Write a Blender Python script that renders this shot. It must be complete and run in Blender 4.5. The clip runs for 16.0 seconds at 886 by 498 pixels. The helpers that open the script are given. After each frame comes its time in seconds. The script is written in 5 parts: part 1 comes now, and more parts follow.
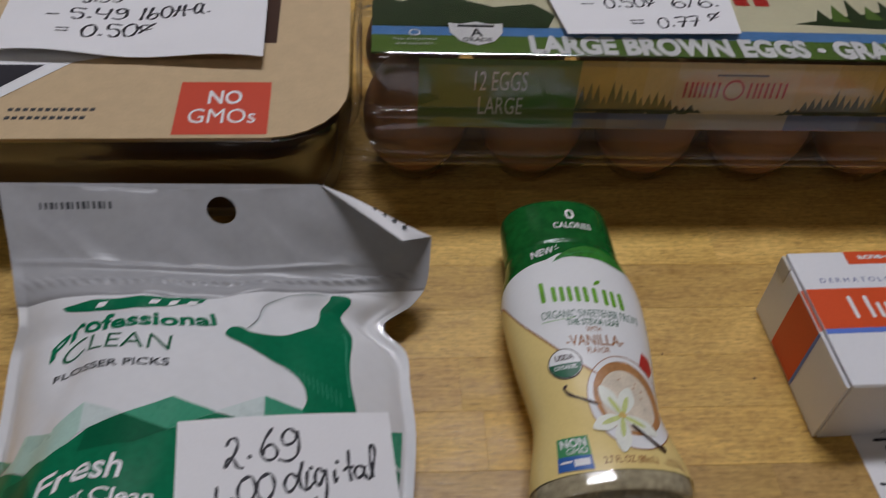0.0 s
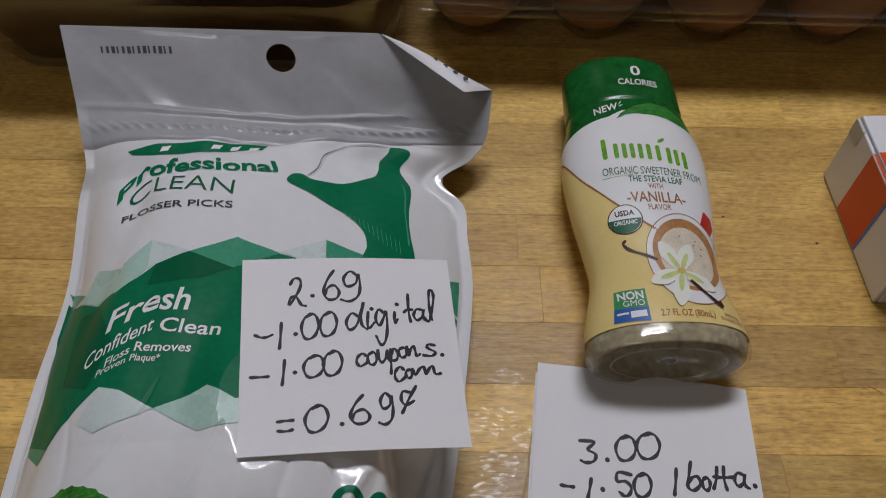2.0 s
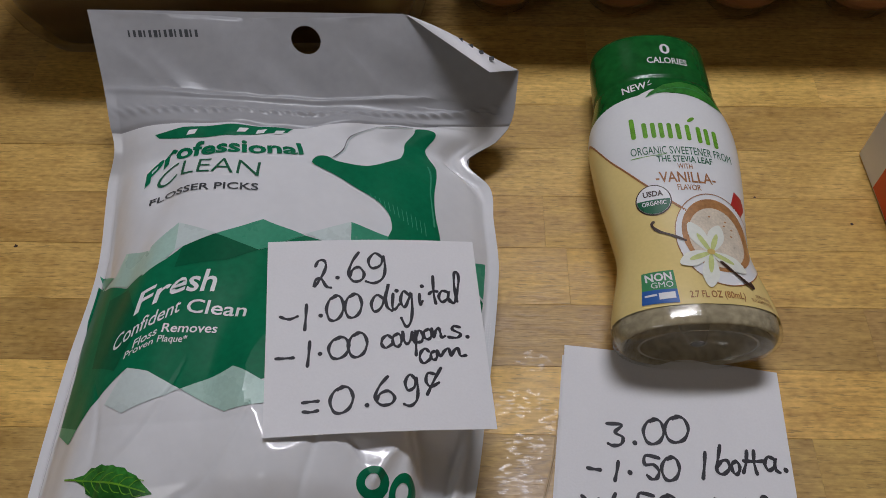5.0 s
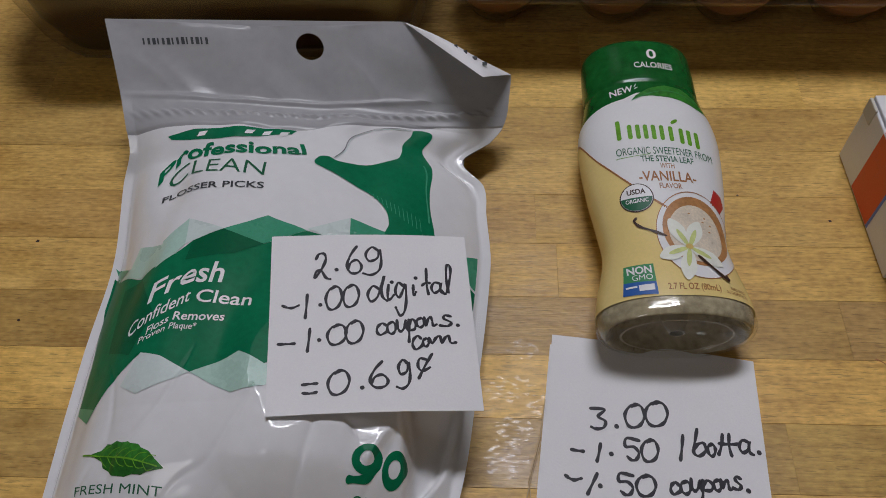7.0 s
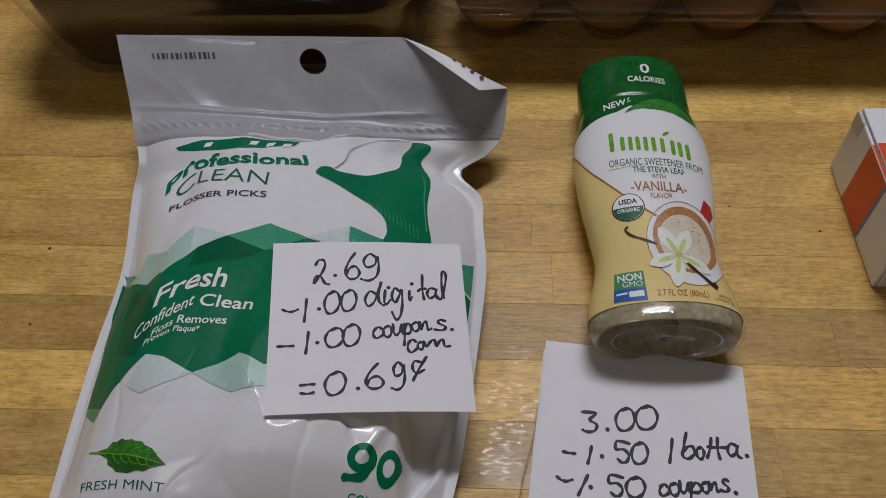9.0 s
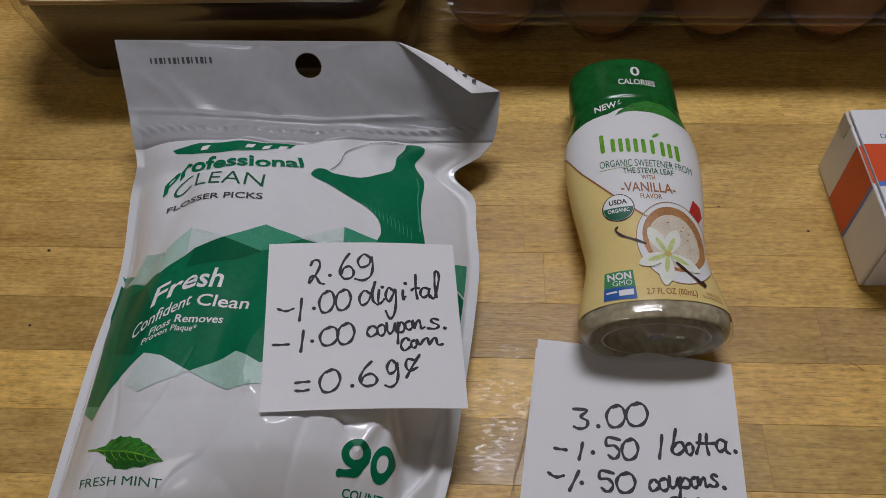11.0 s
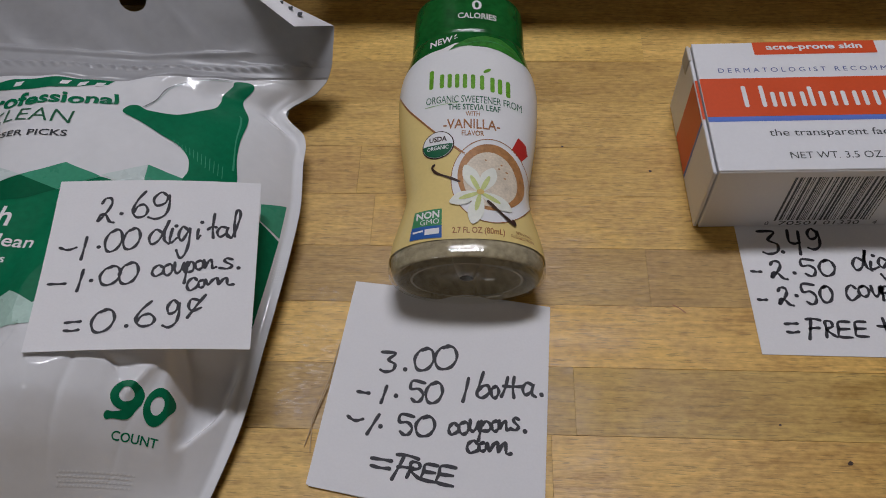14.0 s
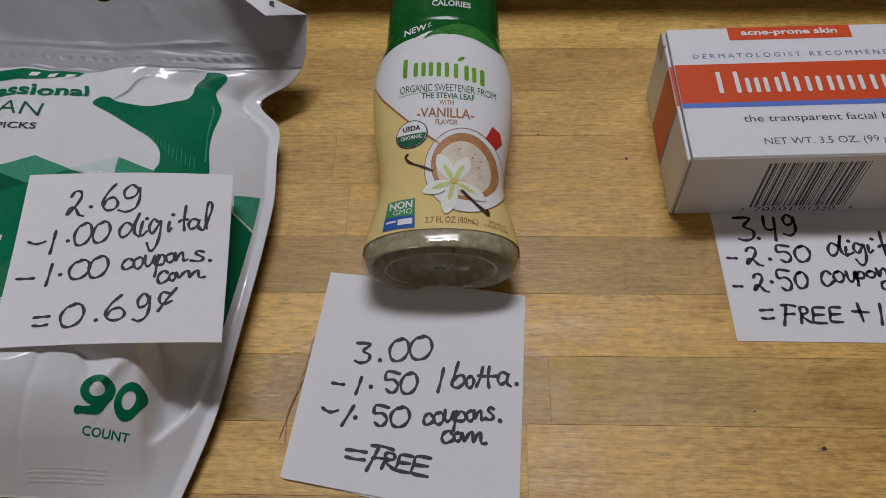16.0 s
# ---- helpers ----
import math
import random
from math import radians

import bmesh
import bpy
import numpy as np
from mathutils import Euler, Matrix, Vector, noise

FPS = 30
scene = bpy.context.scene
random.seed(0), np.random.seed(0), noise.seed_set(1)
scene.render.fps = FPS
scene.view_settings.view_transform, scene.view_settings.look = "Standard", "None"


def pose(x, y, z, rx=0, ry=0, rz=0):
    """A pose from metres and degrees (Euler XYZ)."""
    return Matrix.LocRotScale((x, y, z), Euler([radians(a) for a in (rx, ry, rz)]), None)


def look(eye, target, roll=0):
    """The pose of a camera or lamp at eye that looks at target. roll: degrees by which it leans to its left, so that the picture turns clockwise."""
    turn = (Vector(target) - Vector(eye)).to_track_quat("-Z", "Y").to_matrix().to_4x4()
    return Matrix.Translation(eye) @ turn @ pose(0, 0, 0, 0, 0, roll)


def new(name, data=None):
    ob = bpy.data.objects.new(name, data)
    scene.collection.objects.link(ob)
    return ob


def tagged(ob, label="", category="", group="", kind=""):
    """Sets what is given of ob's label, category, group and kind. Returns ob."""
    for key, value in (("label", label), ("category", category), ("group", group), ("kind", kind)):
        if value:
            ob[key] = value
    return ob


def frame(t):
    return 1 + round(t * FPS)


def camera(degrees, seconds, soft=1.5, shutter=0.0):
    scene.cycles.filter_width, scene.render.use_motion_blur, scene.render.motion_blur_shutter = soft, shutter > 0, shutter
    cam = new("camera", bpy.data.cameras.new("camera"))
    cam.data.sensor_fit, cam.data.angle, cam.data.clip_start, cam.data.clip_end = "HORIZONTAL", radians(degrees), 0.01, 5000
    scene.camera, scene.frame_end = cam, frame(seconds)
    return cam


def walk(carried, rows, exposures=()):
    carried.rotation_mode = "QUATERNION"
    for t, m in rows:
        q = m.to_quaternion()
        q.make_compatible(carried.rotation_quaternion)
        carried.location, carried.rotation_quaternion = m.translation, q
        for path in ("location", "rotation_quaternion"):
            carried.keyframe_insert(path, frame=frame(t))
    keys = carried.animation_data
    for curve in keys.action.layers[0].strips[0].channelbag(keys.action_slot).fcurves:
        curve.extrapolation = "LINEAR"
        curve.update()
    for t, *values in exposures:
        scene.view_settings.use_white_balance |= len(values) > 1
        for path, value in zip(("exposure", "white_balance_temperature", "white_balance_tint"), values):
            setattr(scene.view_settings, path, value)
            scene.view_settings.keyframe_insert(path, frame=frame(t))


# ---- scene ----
cam = camera(56.3, 16.0, soft=0.9, shutter=0.5)
PATH = [
    (0, (-0.049, -0.129, 0.244), (0.4, 1.165, -1.214), 4.2),
    (0.2, (-0.059, -0.133, 0.242), (0.384, 1.153, -1.225), 4.2),
    (0.5, (-0.063, -0.137, 0.241), (0.352, 1.125, -1.254), 4.0),
    (1, (-0.064, -0.142, 0.236), (0.31, 1.066, -1.313), 4.0),
    (1.5, (-0.061, -0.141, 0.236), (0.282, 1.054, -1.331), 3.3),
    (2, (-0.055, -0.135, 0.236), (0.241, 0.976, -1.401), 2.4),
    (2.5, (-0.055, -0.137, 0.235), (0.215, 0.963, -1.413), 1.4),
    (3, (-0.057, -0.136, 0.231), (0.2, 0.963, -1.42), 0.8),
    (3.5, (-0.054, -0.136, 0.229), (0.177, 0.967, -1.423), -0.3),
    (4, (-0.055, -0.133, 0.23), (0.168, 0.966, -1.426), -0.6),
    (6.5, (-0.05, -0.144, 0.243), (0.145, 0.956, -1.415), -1.7),
    (7, (-0.049, -0.147, 0.246), (0.135, 0.96, -1.41), -2.2),
    (7.5, (-0.045, -0.15, 0.249), (0.132, 0.966, -1.401), -2.6),
    (8, (-0.043, -0.153, 0.253), (0.127, 0.974, -1.39), -2.9),
    (8.5, (-0.047, -0.155, 0.254), (0.116, 0.979, -1.386), -3.2),
    (9, (-0.045, -0.155, 0.251), (0.116, 0.989, -1.381), -3.2),
    (11.3, (-0.043, -0.161, 0.254), (0.122, 0.994, -1.37), -3.3),
    (11.5, (-0.041, -0.162, 0.251), (0.118, 0.996, -1.372), -3.4),
    (12, (-0.032, -0.159, 0.25), (0.119, 0.994, -1.377), -3.9),
    (12.5, (-0.009, -0.16, 0.247), (0.132, 0.98, -1.39), -4.3),
    (13, (0.006, -0.168, 0.243), (0.147, 0.947, -1.411), -4.1),
    (13.5, (0.014, -0.17, 0.24), (0.159, 0.918, -1.432), -3.8),
    (14, (0.017, -0.171, 0.24), (0.164, 0.905, -1.44), -3.6),
    (14.5, (0.021, -0.173, 0.241), (0.175, 0.895, -1.443), -3.3),
    (15, (0.021, -0.174, 0.24), (0.173, 0.891, -1.446), -3.5),
    (15.5, (0.025, -0.172, 0.238), (0.182, 0.883, -1.454), -3.3),
    (16, (0.023, -0.171, 0.239), (0.182, 0.878, -1.457), -3.5),
]
walk(cam, [(t, look(eye, target, roll)) for t, eye, target, roll in PATH])

# ---------------------------------------------------------------- light
world = bpy.data.worlds.new("world")
world.use_nodes = True
scene.world = world
world.node_tree.nodes["Background"].inputs[0].default_value = (0.98, 0.97, 1.0, 1)
world.node_tree.nodes["Background"].inputs[1].default_value = 0.009
scene.view_settings.exposure = 0.0


def area_lamp(name, eye, target, size, size_y, watts, colour):
    data = bpy.data.lights.new(name, "AREA")
    data.shape, data.size, data.size_y, data.energy, data.color = "RECTANGLE", size, size_y, watts, colour
    ob = new(name, data)
    ob.matrix_world = look(eye, target)
    return ob


LAMP = (0.16, 0.50, 1.55)
area_lamp("ceiling_lamp_light", LAMP, (LAMP[0], LAMP[1], 0), 0.62, 0.16, 12.9, (0.95, 0.965, 1.08))
# unseen fill added on the near side to brighten faces the ceiling lamp misses
area_lamp("unseen_fill_light", (-0.9, -0.9, 1.55), (-0.9, -0.9, 0), 0.5, 0.5, 2.6, (0.97, 0.96, 0.98))


# ---------------------------------------------------------------- materials
def mat(name, colour, rough=0.5, metal=0.0, vary=0.12, scale=60.0, fine=900.0, bump=0.15, clear=0.0, alpha=1.0, trans=0.0, ior=1.45, sss=0.0, spec=0.5):
    """Principled surface with variation at two scales and a fine relief; scales in waves per metre."""
    m = bpy.data.materials.new(name)
    m.use_nodes = True
    n, l = m.node_tree.nodes, m.node_tree.links
    b = n["Principled BSDF"]
    co = n.new("ShaderNodeTexCoord")
    big, small = n.new("ShaderNodeTexNoise"), n.new("ShaderNodeTexNoise")
    big.inputs["Scale"].default_value, small.inputs["Scale"].default_value = scale, fine
    big.inputs["Detail"].default_value = 4
    for x in (big, small):
        l.new(co.outputs["Object"], x.inputs["Vector"])
    mix = n.new("ShaderNodeMath")
    mix.operation = "ADD"
    l.new(big.outputs["Fac"], mix.inputs[0])
    l.new(small.outputs["Fac"], mix.inputs[1])
    ramp = n.new("ShaderNodeMapRange")
    ramp.inputs["From Min"].default_value, ramp.inputs["From Max"].default_value = 0.6, 1.4
    ramp.inputs["To Min"].default_value, ramp.inputs["To Max"].default_value = 1 - vary, 1 + vary * 0.4
    l.new(mix.outputs[0], ramp.inputs["Value"])
    tint = n.new("ShaderNodeVectorMath")
    tint.operation = "SCALE"
    tint.inputs[0].default_value = colour[:3]
    l.new(ramp.outputs[0], tint.inputs["Scale"])
    l.new(tint.outputs[0], b.inputs["Base Color"])
    rr = n.new("ShaderNodeMapRange")
    rr.inputs["To Min"].default_value, rr.inputs["To Max"].default_value = max(0.02, rough * 0.8), min(1, rough * 1.2)
    l.new(big.outputs["Fac"], rr.inputs["Value"])
    l.new(rr.outputs[0], b.inputs["Roughness"])
    b.inputs["Metallic"].default_value = metal
    b.inputs["Specular IOR Level"].default_value = spec
    b.inputs["Coat Weight"].default_value = clear
    b.inputs["Coat Roughness"].default_value = 0.12
    b.inputs["Alpha"].default_value = alpha
    b.inputs["Transmission Weight"].default_value = trans
    b.inputs["IOR"].default_value = ior
    b.inputs["Subsurface Weight"].default_value = sss
    b.inputs["Subsurface Scale"].default_value = 0.004
    if bump:
        bp = n.new("ShaderNodeBump")
        bp.inputs["Strength"].default_value, bp.inputs["Distance"].default_value = bump, 0.0003
        l.new(mix.outputs[0], bp.inputs["Height"])
        l.new(bp.outputs[0], b.inputs["Normal"])
    return m


def wood_mat(name, dark, light):
    """Varnished maple: fibres along x, soft figure, short dark pores; each stave has its own tone (the object's colour)."""
    m = bpy.data.materials.new(name)
    m.use_nodes = True
    n, l = m.node_tree.nodes, m.node_tree.links
    b = n["Principled BSDF"]
    co, info = n.new("ShaderNodeTexCoord"), n.new("ShaderNodeObjectInfo")
    shift = n.new("ShaderNodeVectorMath")
    shift.operation = "MULTIPLY_ADD"
    shift.inputs[1].default_value = (3, 7, 5)
    l.new(info.outputs["Random"], shift.inputs[0])
    l.new(co.outputs["Object"], shift.inputs[2])

    def grain(nx, ny, detail, dist=0.0):
        mp = n.new("ShaderNodeMapping")
        mp.inputs["Scale"].default_value = (nx, ny, 40)
        l.new(shift.outputs[0], mp.inputs["Vector"])
        t = n.new("ShaderNodeTexNoise")
        t.inputs["Scale"].default_value, t.inputs["Detail"].default_value, t.inputs["Distortion"].default_value = 1, detail, dist
        l.new(mp.outputs[0], t.inputs["Vector"])
        return t.outputs["Fac"]

    def sum_of(a, k, c):
        t = n.new("ShaderNodeMath")
        t.operation = "MULTIPLY_ADD"
        l.new(a, t.inputs[0])
        t.inputs[1].default_value = k
        if c is None:
            t.inputs[2].default_value = 0
        else:
            l.new(c, t.inputs[2])
        return t.outputs[0]

    def span(a, f0, f1, t0, t1):
        t = n.new("ShaderNodeMapRange")
        for key, v in (("From Min", f0), ("From Max", f1), ("To Min", t0), ("To Max", t1)):
            t.inputs[key].default_value = v
        l.new(a, t.inputs["Value"])
        return t.outputs[0]

    figure, fibre_, mottle, pores, ray = grain(11, 60, 4, 1.6), grain(75, 1000, 5), grain(34, 60, 5, 0.8), grain(190, 1900, 2), grain(330, 700, 3)
    total = sum_of(ray, 0.85, sum_of(mottle, 0.75, sum_of(fibre_, 0.80, sum_of(figure, 0.70, None))))
    ramp = n.new("ShaderNodeValToRGB")
    ramp.color_ramp.elements[0].color, ramp.color_ramp.elements[1].color = (*dark, 1), (*light, 1)
    l.new(span(total, 1.14, 1.92, 0.0, 1.0), ramp.inputs["Fac"])
    tint, hole = n.new("ShaderNodeVectorMath"), n.new("ShaderNodeVectorMath")
    tint.operation, hole.operation = "MULTIPLY", "SCALE"
    l.new(ramp.outputs[0], tint.inputs[0])
    l.new(info.outputs["Color"], tint.inputs[1])
    l.new(tint.outputs[0], hole.inputs[0])
    l.new(span(pores, 0.60, 0.68, 1.0, 0.64), hole.inputs["Scale"])
    l.new(hole.outputs[0], b.inputs["Base Color"])
    l.new(span(mottle, 0.3, 0.7, 0.36, 0.56), b.inputs["Roughness"])
    bp = n.new("ShaderNodeBump")
    bp.inputs["Strength"].default_value, bp.inputs["Distance"].default_value = 0.3, 0.0003
    l.new(sum_of(pores, -0.8, total), bp.inputs["Height"])
    l.new(bp.outputs[0], b.inputs["Normal"])
    return m


WOOD = wood_mat("maple_staves", (0.35, 0.185, 0.033), (0.74, 0.475, 0.128))
PAPER = mat("white_paper", (0.80, 0.79, 0.80), 0.8, vary=0.04, scale=40, fine=1500, bump=0.12)
INK = mat("black_marker_ink", (0.020, 0.018, 0.025), 0.6, vary=0.3, bump=0)
FILM = mat("white_plastic_film", (0.755, 0.755, 0.765), 0.10, vary=0.04, scale=35, fine=300, bump=0.12)
FILM_THIN = mat("thin_translucent_film", (0.372, 0.372, 0.382), 0.34, vary=0.10, scale=30, fine=260, bump=0.12)
FILM_GREEN = mat("green_film_print", (0.004, 0.17, 0.075), 0.40, spec=0.12, vary=0.2, scale=40, fine=500, bump=0.05)
FILM_DEEP = mat("shaded_green_film_print", (0.003, 0.115, 0.05), 0.40, spec=0.12, vary=0.2, scale=40, fine=500, bump=0.05)
FILM_MID = mat("mid_green_film_print", (0.06, 0.32, 0.19), 0.28, spec=0.22, vary=0.15, scale=60, bump=0.05)
FILM_PALE = mat("pale_green_film_print", (0.42, 0.60, 0.52), 0.28, vary=0.12, scale=60, bump=0.05)
FILM_GREY = mat("grey_green_film_print", (0.60, 0.68, 0.66), 0.28, vary=0.08, scale=60, bump=0.05)
GREY_INK = mat("dark_grey_print", (0.05, 0.055, 0.06), 0.4, vary=0.1, bump=0)
WHITE_INK = mat("white_print", (0.80, 0.80, 0.80), 0.4, vary=0.05, bump=0)
CARD = mat("white_coated_card", (0.80, 0.80, 0.82), 0.38, vary=0.03, scale=50, fine=800, bump=0.08)
CARD_INSIDE = mat("cream_board", (0.62, 0.58, 0.50), 0.7, vary=0.08)
ORANGE = mat("orange_print", (0.72, 0.085, 0.018), 0.38, vary=0.06, bump=0.04)
BLUE = mat("blue_print", (0.11, 0.20, 0.62), 0.4, vary=0.06, bump=0)
NAVY_INK = mat("navy_print", (0.10, 0.13, 0.32), 0.4, vary=0.06, bump=0)
SLEEVE_CREAM = mat("cream_shrink_sleeve", (0.800, 0.620, 0.246), 0.25, vary=0.06, scale=70, bump=0.05)
SLEEVE_WHITE = mat("white_shrink_sleeve", (0.80, 0.80, 0.80), 0.25, vary=0.03, scale=70, bump=0.05)
SLEEVE_GREEN = mat("green_shrink_sleeve", (0.010, 0.125, 0.024), 0.20, vary=0.45, scale=110, fine=300, bump=0.06)


def clear_mat(name, tint, rough, ior, flecks=False):
    """Thin clear plastic: lets light straight through, with gloss that grows towards its edges."""
    m = bpy.data.materials.new(name)
    m.use_nodes = True
    n, l = m.node_tree.nodes, m.node_tree.links
    n.remove(n["Principled BSDF"])
    out = n["Material Output"]
    tr, gl, mx = n.new("ShaderNodeBsdfTransparent"), n.new("ShaderNodeBsdfGlossy"), n.new("ShaderNodeMixShader")
    lw, pw, fr = n.new("ShaderNodeLayerWeight"), n.new("ShaderNodeMath"), n.new("ShaderNodeMapRange")
    lw.inputs["Blend"].default_value = 0.5
    pw.operation = "POWER"
    pw.inputs[1].default_value = 5.0
    l.new(lw.outputs["Facing"], pw.inputs[0])
    l.new(pw.outputs[0], fr.inputs["Value"])
    tr.inputs["Color"].default_value = (*tint, 1)
    gl.inputs["Roughness"].default_value = rough
    fr.inputs["To Min"].default_value, fr.inputs["To Max"].default_value = ((ior - 1) / (ior + 1)) ** 2, 0.9
    nz, bp, co = n.new("ShaderNodeTexNoise"), n.new("ShaderNodeBump"), n.new("ShaderNodeTexCoord")
    nz.inputs["Scale"].default_value, nz.inputs["Detail"].default_value = 220, 4
    bp.inputs["Strength"].default_value, bp.inputs["Distance"].default_value = 0.25, 0.0006
    l.new(co.outputs["Object"], nz.inputs["Vector"])
    l.new(nz.outputs["Fac"], bp.inputs["Height"])
    l.new(bp.outputs[0], gl.inputs["Normal"])
    l.new(fr.outputs[0], mx.inputs[0])
    if flecks:
        mp, spots, cut, mul = n.new("ShaderNodeMapping"), n.new("ShaderNodeTexNoise"), n.new("ShaderNodeMapRange"), n.new("ShaderNodeMath")
        mp.inputs["Scale"].default_value = (1, 2.6, 1)
        spots.inputs["Scale"].default_value, spots.inputs["Detail"].default_value = 330, 6
        cut.inputs["From Min"].default_value, cut.inputs["From Max"].default_value = 0.50, 0.62
        mul.operation = "MULTIPLY"
        l.new(co.outputs["Object"], mp.inputs["Vector"])
        l.new(mp.outputs[0], spots.inputs["Vector"])
        l.new(spots.outputs["Fac"], cut.inputs["Value"])
        l.new(cut.outputs[0], mul.inputs[0])
        l.new(fr.outputs[0], mul.inputs[1])
        l.new(mul.outputs[0], mx.inputs[0])
    l.new(tr.outputs[0], mx.inputs[1])
    l.new(gl.outputs[0], mx.inputs[2])
    l.new(mx.outputs[0], out.inputs["Surface"])
    return m


SHEET_CLEAR = clear_mat("thin_clear_plastic", (0.965, 0.96, 0.95), 0.10, 2.2)
BASE_CLEAR = clear_mat("clear_bottle_wall", (0.98, 0.98, 0.96), 0.05, 1.65)
VARNISH = clear_mat("wet_varnish", (1.0, 1.0, 1.0), 0.30, 1.5, True)
CONTENT = mat("syrup_in_clear_base", (0.50, 0.43, 0.29), 0.14, vary=0.55, scale=70, fine=500, bump=0.15)
SYRUP = mat("clouded_syrup", (0.78, 0.68, 0.46), 0.35, vary=0.2, scale=120, fine=600, bump=0.1)
BOSS = mat("clear_moulded_boss", (0.45, 0.41, 0.31), 0.3, vary=0.2)
LEAF = mat("green_leaf_print", (0.045, 0.26, 0.035), 0.3, vary=0.6, scale=220, fine=900, bump=0.05)
LEAF_DARK = mat("dark_leaf_print", (0.022, 0.15, 0.02), 0.3, vary=0.6, scale=220, fine=900, bump=0.05)
LIME = mat("lime_print", (0.16, 0.42, 0.03), 0.3, vary=0.4, scale=300, bump=0)
BROWN_INK = mat("brown_print", (0.36, 0.15, 0.05), 0.3, vary=0.15, scale=200, bump=0)
COFFEE = mat("coffee_print", (0.50, 0.24, 0.09), 0.3, vary=0.35, scale=260, fine=900, bump=0)
FOAM = mat("milk_foam_print", (0.76, 0.66, 0.52), 0.3, vary=0.25, scale=300, fine=1400, bump=0)
PETAL = mat("petal_print", (0.82, 0.83, 0.74), 0.3, vary=0.08, scale=260, bump=0)
PETAL_TIP = mat("petal_heart_print", (0.62, 0.68, 0.26), 0.3, vary=0.2, scale=260, bump=0)
RED = mat("red_print", (0.55, 0.03, 0.025), 0.35, vary=0.15, bump=0)
DARK_BROWN = mat("dark_brown_print", (0.055, 0.025, 0.015), 0.4, vary=0.3, scale=200, bump=0)
DARK_GREEN_INK = mat("dark_green_print", (0.012, 0.12, 0.055), 0.35, vary=0.1, bump=0)
SEAL_BLUE = mat("seal_blue_print", (0.03, 0.12, 0.40), 0.35, vary=0.1, bump=0)
SEAL_GREEN = mat("seal_green_print", (0.06, 0.28, 0.11), 0.35, vary=0.1, bump=0)
KRAFT = mat("kraft_card", (0.57, 0.42, 0.245), 0.75, vary=0.14, scale=160, fine=1600, bump=0.2)
TRAY_RED = mat("tray_red_print", (0.60, 0.065, 0.028), 0.5, vary=0.06, bump=0.03)
EGG = mat("brown_eggshell", (0.36, 0.175, 0.09), 0.55, vary=0.25, scale=120, fine=1800, bump=0.1)
LABEL_GREEN = mat("olive_green_print", (0.10, 0.19, 0.03), 0.35, vary=0.15, scale=70, bump=0.03)
LABEL_SKY = mat("yellow_sky_print", (0.70, 0.50, 0.15), 0.35, vary=0.3, scale=26, fine=90, bump=0.03)
LABEL_PALE = mat("pale_sky_print", (0.74, 0.70, 0.48), 0.35, vary=0.12, scale=26, bump=0.03)
LABEL_BLUE = mat("lake_blue_print", (0.10, 0.27, 0.58), 0.35, vary=0.25, scale=90, bump=0.03)
LABEL_DARK = mat("dark_lake_print", (0.05, 0.09, 0.22), 0.35, vary=0.3, scale=60, bump=0.03)
# sky and lake prints, paler step by step with the room's reflection in the plastic
SKY = [LABEL_SKY, mat("sky_print_faint_sheen", (0.72, 0.54, 0.21), 0.35, vary=0.2, scale=40, bump=0.03), mat("sky_print_half_sheen", (0.74, 0.59, 0.30), 0.35, vary=0.15, scale=40, bump=0.03), mat("sky_print_full_sheen", (0.76, 0.65, 0.42), 0.35, vary=0.12, scale=40, bump=0.03)]
LAKE = [LABEL_DARK, mat("evening_lake_print", (0.11, 0.17, 0.36), 0.35, vary=0.3, scale=60, bump=0.03), mat("lake_print_full_sheen", (0.48, 0.45, 0.38), 0.35, vary=0.15, scale=60, bump=0.03)]
TREE_INK = mat("pine_green_print", (0.02, 0.05, 0.012), 0.4, vary=0.5, scale=250, bump=0)
WALL = mat("painted_wall", (0.62, 0.57, 0.50), 0.85, vary=0.08, scale=3, fine=60, bump=0.1)
DARK_WOOD = mat("dark_floor_boards", (0.13, 0.08, 0.05), 0.5, vary=0.3, scale=5, fine=60)
LAMP_GLASS = mat("frosted_glass", (0.8, 0.8, 0.78), 0.5)
b_ = LAMP_GLASS.node_tree.nodes["Principled BSDF"]
b_.inputs["Emission Color"].default_value, b_.inputs["Emission Strength"].default_value = (1, 0.9, 0.78, 1), 3.0


# ---------------------------------------------------------------- builders
def thing(name, m, label, category, group="", kind=""):
    ob = new(name)
    ob.empty_display_size = 0.02
    ob.matrix_world = m
    return tagged(ob, label, category, group, kind)


def part(name, bm, material, parent, label="", smooth=False):
    me = bpy.data.meshes.new(name)
    bm.to_mesh(me)
    bm.free()
    me.materials.append(material)
    if smooth:
        me.shade_smooth()
    ob = new(name, me)
    ob.parent = parent
    if label:
        ob["label"] = label
    return ob


def box_bm(x0, x1, y0, y1, z0, z1, bevel=0.0, seg=2):
    bm = bmesh.new()
    bmesh.ops.create_cube(bm, size=1)
    bmesh.ops.scale(bm, vec=(x1 - x0, y1 - y0, z1 - z0), verts=bm.verts)
    bmesh.ops.translate(bm, vec=((x0 + x1) / 2, (y0 + y1) / 2, (z0 + z1) / 2), verts=bm.verts)
    if bevel:
        bmesh.ops.bevel(bm, geom=bm.edges[:], offset=bevel, segments=seg, affect="EDGES", profile=0.5)
    return bm


